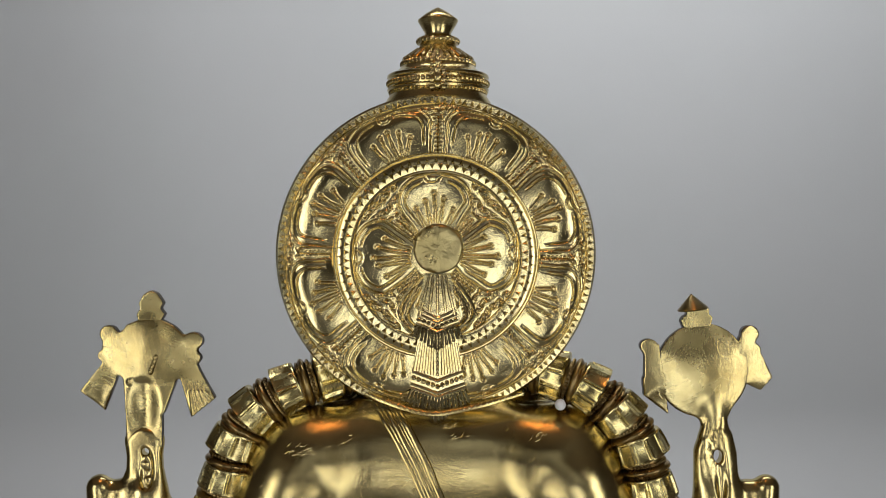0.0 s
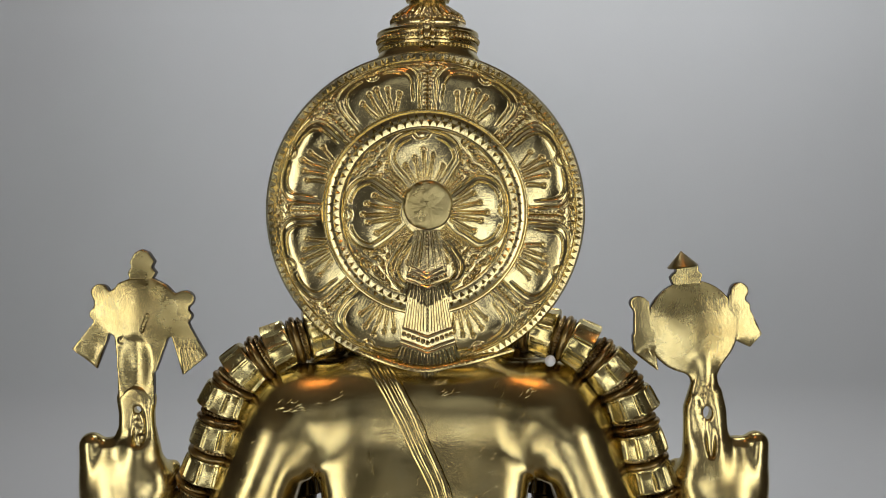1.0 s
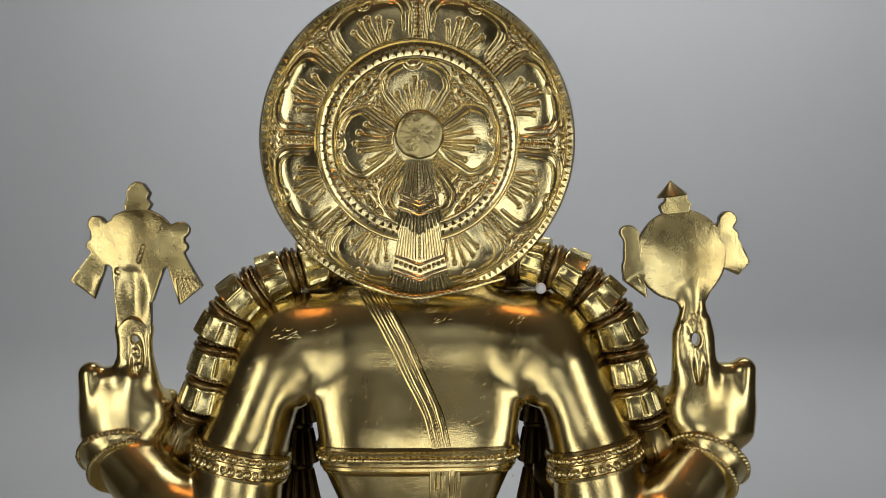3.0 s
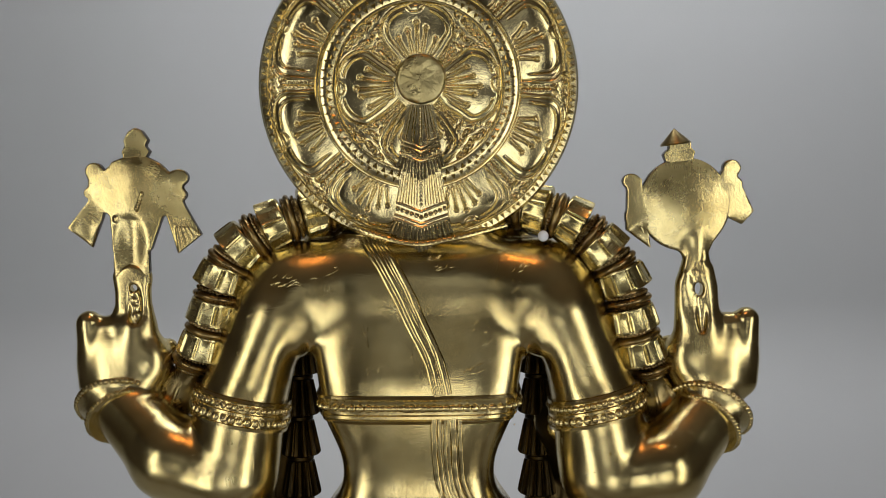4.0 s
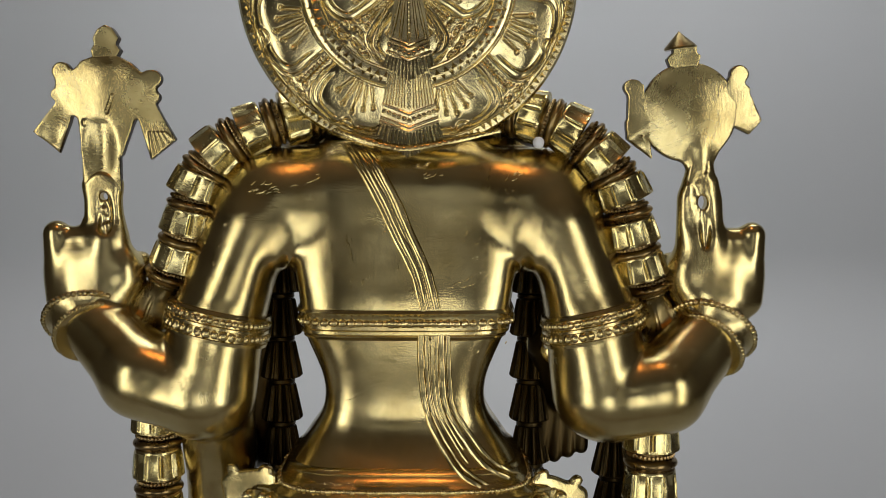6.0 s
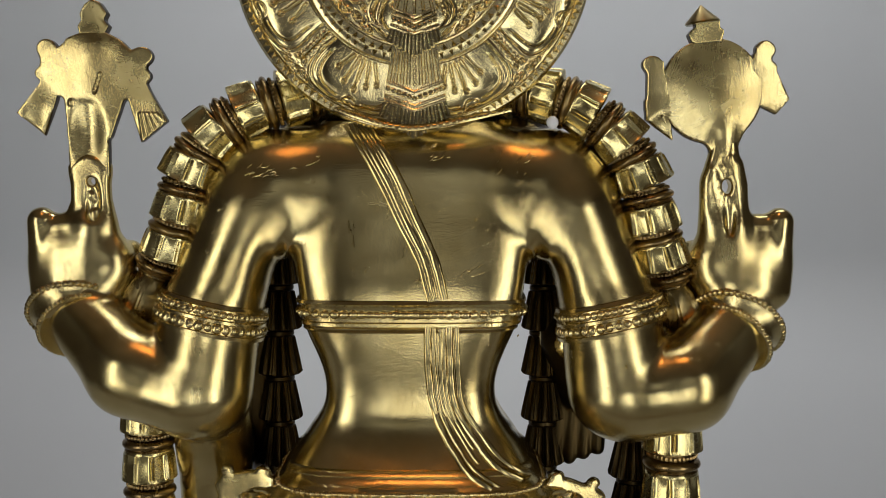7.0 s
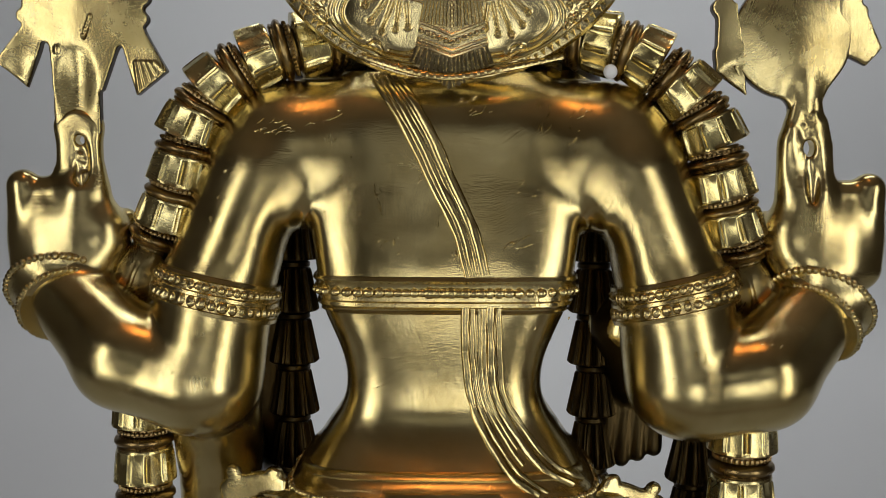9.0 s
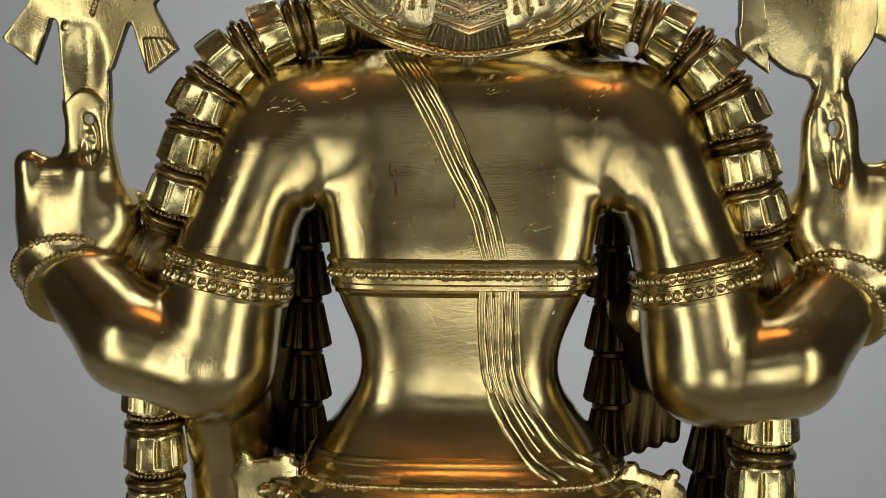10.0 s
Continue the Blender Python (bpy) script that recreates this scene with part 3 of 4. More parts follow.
for z, dy, r in ((97, 31.5, 2.6), (101.5, 32.2, 3.2), (106, 31.8, 2.6), (111, 27.0, 2.4), (115, 24.0, 2.0)):
    for dx in (-3.4, 0, 3.4):
        ball(crown, (AX + 3.2 + dx, 14 - dy + abs(dx) * 0.15, z - abs(dx) * 0.4), r * (1 if dx == 0 else 0.7), 8, 6, (0.8, 0.6, 1))
figure.add([(AX + 3.2 + (x - AX - 3.2) * 1.06, 14 + (y - 14) * 1.06, z * 1.06) for x, y, z in crown.v], crown.f)

# lower garment down to a round lotus base on the table
BASE = (0.75 - EYE) * 1000 + 4
lathe(figure, (AX, 14, -318), (0, 0, -1), [(0, 70), (20, 84), (80, 88), (200, 80), (300, 92), (-BASE - 318 - 62, 98)], 72, 30, 5)
lathe(figure, (AX, 14, BASE), (0, 0, 1), [(0, 120), (14, 122), (18, 112), (30, 96), (44, 112), (56, 118), (62, 110)], 72)
# collar lip under the disc
line = curve([(-58, -14, -86), (-36, -24, -94), (-8, -29, -101), (20, -26, -97), (50, -16, -90)])
tube(figure, line, 2.6, 10, 0, False, 0.6, (0, -0.6, 0.8))
for i, p in enumerate(line[::1]):
    ball(figure, p + Vector((0, -1.6, -0.4)), 1.3, 6, 4)
# Slot 2 paints shade into recesses under the disc and behind the arms.
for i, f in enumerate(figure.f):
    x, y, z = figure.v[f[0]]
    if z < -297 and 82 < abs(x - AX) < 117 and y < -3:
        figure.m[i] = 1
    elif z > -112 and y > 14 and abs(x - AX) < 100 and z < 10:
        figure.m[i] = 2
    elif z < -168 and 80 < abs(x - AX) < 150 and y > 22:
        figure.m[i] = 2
statue = part("brass_statue", figure, [BRASS_BODY, BRASS_PALE, BRASS_SHADE])
tagged(statue, "satin brass four-armed statue with bare back, arm rings and crown", "statue")


# ---- ornamental disc fixed behind the head ----
DX, DZ, DY = -4.5, -2.9, -18.0


def plate_h(r):
    """How far the plate stands out at this radius."""
    if r > 62:
        return 8.0 - 3.6 * ((min(r, 91.8) - 62) / 29.8) ** 6
    return 6.5 + 2.0 * math.sqrt(max(0, 1 - (r / 62) ** 2))


def on_disc(r, th, h=0.0):
    return Vector((DX + r * math.cos(th), DY - plate_h(r) - h, DZ + r * math.sin(th)))


disc = empty("ornamental_disc", "round chased brass disc with lotus petals behind the statue's head", "ornament")
s = Soup()
prof = [(-4, 30), (-4, 94), (-2.5, 98), (-0.5, 98.6), (1.6, 98.4), (2.6, 97.4)]
prof += [(plate_h(r) + 0.3, r) for r in (96.8, 93.0)] + [(plate_h(r) - 0.6, r) for r in (92.4, 90.5)]
prof += [(plate_h(r) - 2, r) for r in (89, 84, 80, 76, 72, 68, 65)] + [(plate_h(62.5), 63.4), (plate_h(62) + 0.8, 62.6), (plate_h(60) + 1.3, 62.2), (plate_h(60) + 1.3, 61.6), (plate_h(60) + 0.2, 61.0),
         (plate_h(57) + 0.3, 60.4), (plate_h(56) + 0.9, 56.6), (plate_h(54) + 0.3, 52.6), (plate_h(54) + 1.2, 52.0), (plate_h(52) + 1.2, 51.2), (plate_h(50), 50.4)]
prof += [(plate_h(r) - 2, r) for r in (50, 40, 30, 20, 8)]
lathe(s, (DX, DY, DZ), (0, -1, 0), prof, 192)
plate = part("plate", s, BRASS_RELIEF, disc)


def tooth(soup, r, th, w, l, h, out=1, lift=0.0):
    """A small three-sided tooth that points along the radius."""
    t = Vector((-math.sin(th), 0, math.cos(th)))
    d = Vector((math.cos(th), 0, math.sin(th)))
    o = on_disc(r, th, lift)
    up = Vector((0, -1, 0))
    a, b, c = o - d * l * 0.5 * out - t * w * 0.5, o - d * l * 0.5 * out + t * w * 0.5, o + d * l * 0.5 * out
    p = o - d * l * 0.1 * out + up * h
    q = up * -0.5
    soup.add([a + q, b + q, c + q, p], [(0, 1, 3), (1, 2, 3), (2, 0, 3)])


s = Soup()
rnd = random.Random(4)
for j in range(146):
    th = 2 * math.pi * (j + rnd.uniform(-0.14, 0.14)) / 146
    tooth(s, 95.2 + rnd.uniform(-0.25, 0.25), th, 4.0 * rnd.uniform(0.9, 1.05), 4.8 * rnd.uniform(0.85, 1.1), 1.6 * rnd.uniform(0.8, 1.15), 1, 0.4)
part("rim_teeth", s, BRASS_RELIEF, disc, "row of small chased triangles", False)
s = Soup()
for j in range(68):
    th = 2 * math.pi * (j + rnd.uniform(-0.1, 0.1)) / 68
    tooth(s, 58.4 + rnd.uniform(-0.2, 0.2), th, 5.4 * rnd.uniform(0.9, 1.05), 4.6, 1.5 * rnd.uniform(0.85, 1.1), 1, 0.6)
    tooth(s, 54.6 + rnd.uniform(-0.2, 0.2), th + 0.046, 5.2 * rnd.uniform(0.9, 1.05), 4.6, 1.5 * rnd.uniform(0.85, 1.1), -1, 0.6)
part("ring_teeth", s, BRASS_RELIEF, disc, "double ring of chased beads and triangles")


def bell_curve(d, width):
    return np.exp(-(d / width) ** 2)


def spur(a, r, a0, r0, a1, r1, w):
    """Distance from a short line on the sheet."""
    ba, br = a1 - a0, r1 - r0
    t = np.clip(((a - a0) * ba + (r - r0) * br) / (ba * ba + br * br), 0, 1)
    return np.sqrt((a - a0 - t * ba) ** 2 + (r - r0 - t * br) ** 2) - w


def swirl(a, r, a0, r0, size, turn):
    """A small scroll raised out of the sheet."""
    x, y = (a - a0) * turn, r - r0
    q = np.sqrt(x * x + y * y)
    return np.clip(1 - (q / size) ** 4, 0, 1) * (0.55 + 0.55 * np.cos(np.arctan2(y, x) + q * 2.0))


def ripple(rng, a, r, size):
    """A gentle unevenness, about 1 high, with waves of about that size."""
    out = 0
    for _ in range(7):
        t, q = rng.uniform(0, math.pi), 2 * math.pi / (size * rng.uniform(0.7, 1.6))
        out = out + np.sin(q * (a * math.cos(t) + r * math.sin(t)) + rng.uniform(0, 6.3))
    return out / 2.7


def wedge(name, seed, r0, r1, half_deg, nr, nt, top, reach, width, ogee, stamens, foot, fan, beads_to, scrolls):
    """A chased sector of the disc about the angle 0, with one petal and half a beaded divider on either side: x along the radius, z across.
    stamens: the radius at which each one ends; fan: half their spread at the foot and at the heads."""
    rng = random.Random(seed)
    r = np.linspace(r0, r1, nr)[:, None]
    th = np.linspace(-radians(half_deg), radians(half_deg), nt)[None, :]
    flat_a = r * th * (np.sin(radians(half_deg)) / radians(half_deg))
    base = np.vectorize(plate_h)(np.minimum(r, 97)) + 0 * th
    x, z = r * np.cos(th), r * np.sin(th)
    a = flat_a + 0.22 * ripple(rng, flat_a, r, 16.0)
    rr = r + 0.22 * ripple(rng, flat_a, r, 16.0)
    w = width(rr)
    cusp = rr + ogee * bell_curve(a, 4.2)
    p = 3.4
    rho = ((np.abs(a) / w) ** p + (np.clip(cusp - (top - reach), 0, None) / reach) ** p) ** (1 / p)
    d = (rho - 1) * np.minimum(w, 22) * 0.9
    edge = r * math.sin(radians(half_deg)) - np.abs(flat_a)
    inside = 1 / (1 + np.exp(d / 0.45))
    h = inside * (0.1 + 0.55 * np.clip(1 - rho ** 4, 0, 1)) - (1 - inside) * 0.2
    # raised outline with a groove within
    h += 0.5 * bell_curve(d - 0.2, 0.5) - 0.4 * bell_curve(d + 0.7, 0.38) - 0.22 * bell_curve(d - 1.1, 0.36)
    # second line, open at the middle of the outer end
    line = np.clip((rr - foot - 2) / 4, 0, 1) * np.clip((np.abs(a) - 5.4 - rng.uniform(0, 1.2)) / 1.4, 0, 1) * inside
    h += line * (0.35 * bell_curve(d + 3.3, 0.4) - 0.5 * bell_curve(d + 4.0, 0.42))
    # half-moon cup at the middle of the outer end
    cr, ca = top - 0.6, rng.uniform(-1.2, 1.2)
    q = np.sqrt((a - ca) ** 2 + (rr - cr) ** 2)
    cup = np.clip((cr - rr) / 0.8, 0, 1)
    h += cup * (0.35 * bell_curve(q - 4.7, 0.4) - 0.5 * bell_curve(q - 4.0, 0.42) + 0.3 * np.clip(1 - (q / 3.4) ** 2, 0, 1))
    # beads along the divider and the lines beside them
    run = np.clip((beads_to - rr) / 2, 0, 1) * (1 - inside)
    h += run * (0.62 * np.abs(np.sin(rr * math.pi / 2.5 + rng.uniform(0, 1))) * bell_curve(edge - 1.25, 0.95) - 0.25 * bell_curve(edge, 0.3) + 0.35 * bell_curve(edge - 3.0, 0.45))
    # scrolled leaves in the corners
    for da, dr, size, turn in scrolls:
        sa, sr = (r1 - 5 + dr) * math.sin(radians(half_deg)) - da + rng.uniform(-0.4, 0.4), r1 - 5 + dr + rng.uniform(-0.4, 0.4)
        h += (1 - inside) * 0.95 * swirl(np.abs(a), rr, sa, sr, size, turn)
    # stamens: tapered rods that end in drops
    k = len(stamens)
    for i, end in enumerate(stamens):
        f = (i - (k - 1) / 2) / ((k - 1) / 2)
        e = end + rng.uniform(-1.0, 1.0)
        a0, a1 = f * fan[0] + rng.uniform(-0.4, 0.4), f * fan[1] + rng.uniform(-0.6, 0.6)
        t = np.clip((rr - foot) / (e - foot), 0, 1)
        sd = spur(a, rr, a0, foot, a1, e, 0.0) - (0.6 - 0.32 * t)
        h += 0.5 / (1 + np.exp(sd / 0.12)) - 0.3 * bell_curve(sd - 0.5, 0.32)
        q = np.sqrt((a - a1 * 1.04) ** 2 + (rr - e - 1.0) ** 2)
        h += 0.7 * np.sqrt(np.clip(1 - (q / 1.15) ** 2, 0, 1)) - 0.3 * bell_curve(q - 1.55, 0.35)
    h += 0.12 * ripple(rng, flat_a, r, 18.0)
    h = base + 1.35 * h
    s = Soup()
    verts = np.stack([x, -h, z], 2).reshape(-1, 3).tolist()
    s.add(verts, [f[::-1] for f in grid_faces(nr, nt)])
    # turned-down edge so that the sheet has thickness
    ring = [j for j in range(nt)] + [i * nt + nt - 1 for i in range(1, nr)] + [(nr - 1) * nt + j for j in range(nt - 2, -1, -1)] + [i * nt for i in range(nr - 2, 0, -1)]
    low = [(verts[i][0], verts[i][1] + 2.5, verts[i][2]) for i in ring]
    m = len(ring)
    s.add([verts[i] for i in ring] + low, [(j, (j + 1) % m, m + (j + 1) % m, m + j) for j in range(m)])
    return s.mesh(name, [BRASS_RELIEF], True, Matrix.Scale(0.001, 4))


def disc_pose(deg):
    return Matrix.Translation((DX / 1000, MID + DY / 1000, EYE + DZ / 1000)) @ Matrix.Rotation(radians(-deg), 4, "Y")


def bent(at):
    """A slight tilt of one petal about its own middle, as hammered work has."""
    m = Matrix.Rotation(radians(rnd.uniform(-1.2, 1.2)), 4, "Z") @ Matrix.Rotation(radians(rnd.uniform(-1.2, 1.2)), 4, "X")
    return Matrix.Translation((at, 0, 0)) @ m @ Matrix.Translation((-at, 0, 0))


for k in range(8):
    mesh = wedge("outer_petal", 30 + k, 62.8, 92.2, 22.5, 110, 190, 91.0, 17.0, lambda r: 0.345 * r - 1.6, 1.2, (73.5, 77.5, 80.0, 77.5, 74), 64.5, (6.2, 10.6), 83.0,
                 ((2.2, 2.0, 3.2, 1), (5.6, 1.6, 2.6, -1), (2.2, -3.6, 2.4, -1), (8.6, 2.6, 2.2, 1)))
    ob = new("outer_petal", mesh)
    ob.parent, ob.matrix_world = disc, disc_pose(22.5 + 45 * k - 1.2) @ bent(0.078)
for k, deg in enumerate((90, 180, 270, 0)):
    mesh = wedge("inner_petal", 50 + k, 14.0, 51.2, 45.0, 130, 220, 49.6, 19.0, lambda r: 6.5 + 15.5 * np.clip((r - 13) / 25, 0, 1) ** 0.85, -2.2 if deg == 90 else 1.0, (30.5, 34, 37, 34, 31), 16.5, (4.6, 10.2), 33.0,
                 ((2.4, 0.5, 3.4, 1), (7.0, 1.5, 3.0, -1), (11.4, 2.6, 2.4, 1), (2.4, -5.6, 3.0, -1), (6.6, -4.0, 2.4, 1), (2.0, -10.6, 2.2, 1)))
    ob = new("inner_petal", mesh)
    ob.parent, ob.matrix_world = disc, disc_pose(deg + 1) @ bent(0.034)

# rough cast hub
s = Soup()
verts, n = [], 48
rows = [(5, 15.4), (10.5, 15.2), (12.0, 14.2)] + [(12.3, r) for r in (13, 11.8, 10.6, 9.4, 8.2, 7, 5.8, 4.6, 3.4, 2.2, 1.0)]
n = 96
for i, (h, r) in enumerate(rows):
    for j in range(n):
        th = 2 * math.pi * j / n
        q = 1 + 0.035 * noise.noise((math.cos(th) * 2, math.sin(th) * 2, 5.0))
        x, z = r * q * math.cos(th), r * q * math.sin(th)
        bumpy = 0.55 * noise.noise((x * 0.17 + 3.3, z * 0.17 + 7.7, 1.3)) + 0.35 * abs(noise.noise((x * 0.4 + 1.4, z * 0.4 + 5.6, 4.2))) + 0.22 * noise.noise((x * 0.9 + 2.5, z * 0.9 + 0.6, 9.4)) if i > 1 else 0
        verts.append((DX + 1.6 + x, DY - h - bumpy, DZ + 4.5 + z))
s.add(verts, grid_faces(len(rows), n, True) + [tuple(range((len(rows) - 1) * n, len(rows) * n))])
part("hub", s, BRASS_ROUGH, disc, "rough cast round hub")


# pendant that hangs from the hub over the disc
def fringe(soup, z0, z1, w0, w1, vee, n, y, proud):
    for i in range(n):
        q0, q1 = -1 + 2 * i / n, -1 + 2 * (i + 1) / n
        qm = (q0 + q1) / 2
        za, zb = z0 - vee * 0.45 * (1 - abs(qm)), z1 - vee * (1 - abs(qm)) + rnd.uniform(-0.7, 0.5)
        g = 0.05 * (q1 - q0)
        xa0, xa1, xb0, xb1 = (q0 + g) * w0 / 2, (q1 - g) * w0 / 2, (q0 + g) * w1 / 2, (q1 - g) * w1 / 2
        ya, yb = y + rnd.uniform(-0.2, 0.2), y + proud * 0.5 + rnd.uniform(-0.35, 0.35)
        xm, xn = (xa0 + xa1) / 2, (xb0 + xb1) / 2
        soup.add([(PX + xa0, ya, za), (PX + xm, ya - proud, za), (PX + xa1, ya, za), (PX + xb0, yb, zb), (PX + xn, yb - proud, zb - 0.3), (PX + xb1, yb, zb),
                  (PX + xb0, yb + 3, zb), (PX + xb1, yb + 3, zb)], [(0, 3, 4, 1), (1, 4, 5, 2), (3, 6, 7, 5, 4), (0, 6, 3), (2, 5, 7)])


def chevron(soup, z, w, vee, y, r):
    tube(soup, [(PX - w / 2, y + 0.8, z), (PX - w / 4, y, z - vee * 0.48), (PX, y - 0.4, z - vee), (PX + w / 4, y, z - vee * 0.48), (PX + w / 2, y + 0.8, z)], r, 7)


PX = -3.4
pend = part("pendant", box_soup((0, 0, 0), (0.001, 0.001, 0.001)), BRASS_RELIEF, disc, "hanging fringed band of chased brass", False, Matrix.Translation((DX / 1000, MID - 0.02, EYE)))
s = Soup()
s.add([(PX - 8, -25, -14), (PX + 8, -25, -14), (PX + 12.5, -27, -40), (PX, -27, -46), (PX - 12.5, -27, -40), (PX - 8, -17, -14), (PX + 8, -17, -14), (PX + 12.5, -18, -40), (PX, -18, -46), (PX - 12.5, -18, -40)],
      [(0, 4, 3, 2, 1), (0, 1, 6, 5), (1, 2, 7, 6), (2, 3, 8, 7), (3, 4, 9, 8), (4, 0, 5, 9)])
for i in range(5):
    q = (i - 2) / 2
    tube(s, [(PX + q * 5, -25.6, -14), (PX + q * 7.6, -27, -26), (PX + q * 10.5, -27.6, -38)], [0.7, 1.0, 0.8], 6)
for i in range(8):
    ball(s, (PX, -27.4, -16 - 2.4 * i), 1.0, 6, 4)
for zc, w in ((-35.0, 22), (-37.6, 24), (-43.2, 26)):
    chevron(s, zc, w, 5, -28.0, 0.8)
for i in range(9):
    q = (i - 4) / 4.4
    ball(s, (PX + q * 12, -28.2, -40.5 - 4.8 * (1 - abs(q))), 1.3, 7, 5)
fringe(s, -45, -51, 26, 31, 9, 14, -26.6, 0.5)
s.v = [(x, y - 2.4, z) for x, y, z in s.v]
# leaf scrolls on either side of the upper part
for sg in (-1, 1):
    for line, r in ((((13.1, -15.6), (18.5, -23), (23.4, -32.6), (20.6, -40), (15.4, -42)), 0.95), (((11.1, -17.9), (16.6, -27.7), (19.1, -36.2), (16.6, -41)), 0.7)):
        tube(s, curve([(DX + sg * px, -28.2, DZ + pz) for px, pz in line], 6), r, 7)
    for i in range(7):
        ball(s, (DX + sg * (13.4 + 0.7 * i), -27.8, DZ - 20.5 - 2.4 * i), 0.85, 6, 4)
# lower band
s.add([(PX - 11.5, -26, -50), (PX + 11.5, -26, -50), (PX + 17, -26.5, -84), (PX, -27, -92), (PX - 17, -26.5, -84), (PX - 11.5, -15, -50), (PX + 11.5, -15, -50), (PX + 17, -15, -84), (PX, -15, -92), (PX - 17, -15, -84)],
      [(0, 4, 3, 2, 1), (0, 1, 6, 5), (1, 2, 7, 6), (2, 3, 8, 7), (3, 4, 9, 8), (4, 0, 5, 9)])
for i in range(9):
    q = (i - 4) / 4
    if i == 4:
        for m in range(8):
            ball(s, (PX, -27.4, -58 - 2.4 * m), 1.1, 6, 4)
    else:
        tube(s, [(PX + q * 11.0, -26.0, -56), (PX + q * 14.0, -26.4, -73 - 3 * (1 - abs(q)))], [0.9, 1.2], 6)
for zc, w in ((-73.0, 31), (-80.6, 33), (-83.0, 34)):
    chevron(s, zc, w, 6, -27.6, 0.9)
for i in range(11):
    q = (i - 5) / 5.4
    ball(s, (PX + q * 15.6, -27.6, -76.6 - 6 * (1 - abs(q))), 1.5, 7, 5)
fringe(s, -84, -91, 34, 40, 13, 18, -27.4, 0.55)
s.v = [(x, y - 2.6, z) for x, y, z in s.v]
old = pend.data
pend.data = s.mesh("pendant", [BRASS_RELIEF])
pend.matrix_world = ONE
bpy.data.meshes.remove(old)


pivot = Matrix.Translation((DX / 1000, MID, EYE + DZ / 1000))
disc.matrix_world = pivot @ Matrix.Translation((0, -0.003, 0)) @ Matrix.Rotation(radians(3.2), 4, "X") @ Matrix.Diagonal((1.012, 1, 1.012, 1)) @ pivot.inverted()


# ---- emblems held up at either side: filed faces, cast skin on the edges darkened further for shade ----
def emblem(name, lo, hi, pieces, label):
    thing = empty(name, label, "emblem", group="held emblems")
    for piece, build in pieces:
        c = Clay(lo, hi, 0.6)
        build(c)
        v, q = c.surface(1)
        s = Soup()
        s.add(v.tolist(), q.tolist())
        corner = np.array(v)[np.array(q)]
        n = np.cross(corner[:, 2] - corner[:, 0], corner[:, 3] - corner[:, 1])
        # Faces turned sideways get the dark brass: cast skin plus painted-in shade.
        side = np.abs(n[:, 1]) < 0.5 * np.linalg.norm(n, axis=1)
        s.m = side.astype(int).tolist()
        part(piece, s, [BRASS_PALE, BRASS_SHADE], thing)
    return thing


def conch_body(c):
    c.plate([(-189.5, -67, 24, 21),
             [(-207, -80), (-170.5, -80), (-180, -106), (-204.8, -106)],
             [(-204.8, -102), (-181.4, -102), (-181.3, -128), (-204.5, -128)],
             [(-204.5, -49), (-197, -46), (-182, -45.5), (-173.5, -50.5), (-168, -57.5), (-180, -70), (-206.5, -62)],
             [(-220, -58), (-204, -53), (-204, -84), (-220.5, -77)],
             [(-221, -75), (-209, -76), (-211.5, -86), (-219, -104.8), (-234.4, -91.5)],
             (-219.3, -68.8, 3.8, 3.6), (-216, -54.8, 5.8, 5.6),
             [(-177, -56), (-159.5, -61), (-158.8, -79), (-172, -84)],
             [(-171.5, -78), (-158.4, -76), (-147, -96.2), (-162.8, -108.9), (-168, -90)],
             (-159.8, -70.4, 3.3, 3.2), (-160.9, -59, 5.7, 5.2)], 0.5, 6.6, 2, 0.3, 1.6)
    c.egg((-202.5, 0.4, -86), (1.3, 1.0, 2.2), 1.2)
    c.egg((-193, -7.5, -103), (10, 10.6, 22), 5, True)
    c.egg((-221, -7.6, -101), (15, 9.6, 18), 3, True)
    c.egg((-186, 2.4, -66), (22, 3.0, 14), 6)
    for i in range(5):
        c.limb((-163 + 2.4 * i, 0.5, -92), (-161 + 3.2 * i, 0.6, -107 + 2.6 * i), 0.7, 0.6, 1.0)


def weld(c):
    c.limb((-184.5, 0.2, -69), (-188.5, 0.4, -80), 2.2, 1.7, 1.5)
    for i in range(4):
        c.egg((-184.8 - i * 1.2, -1.2, -70 - 3.0 * i), (1.6, 1.2, 1.4), 1.0)


def conch_finial(c):
    c.plate([[(-197.8, -42), (-195.4, -38), (-183, -38), (-179.7, -41.9), (-182.4, -46.6), (-196.9, -46.6)],
             [(-196.6, -35.1), (-193.6, -29.4), (-189, -26.7), (-184.8, -28.4), (-180.6, -34.7), (-183.2, -39.6), (-195.2, -39.6)]], 0.3, 8.2, 1, 0.3, 0.7)


def wheel_body(c):
    y0, y1 = 2.0, 8.0
    c.plate([(168, -78, 29.5, 30), [(159, -101), (189, -98), (182.6, -111), (167.5, -111)], [(167.5, -106), (182.6, -106), (182.0, -116), (168.0, -116)]], y0, y1, 2, 0.5, 2.0)
    c.egg((168, 5.5, -80), (27.5, 7.0, 27.5), 5)
    c.limb((175, 4, -102), (175.5, 3, -114), 7.2, 6.2, 5, 0.7)


def wheel_finial(c):
    c.plate([[(153.4, -46.2), (156, -43), (171, -41.5), (174.4, -43.8), (173, -50), (155.4, -51)],
             [(157, -52), (172.4, -50), (171.6, -37.5), (157.4, -39)]], 0.6, 8.2, 1.5, 0.4, 0.8)


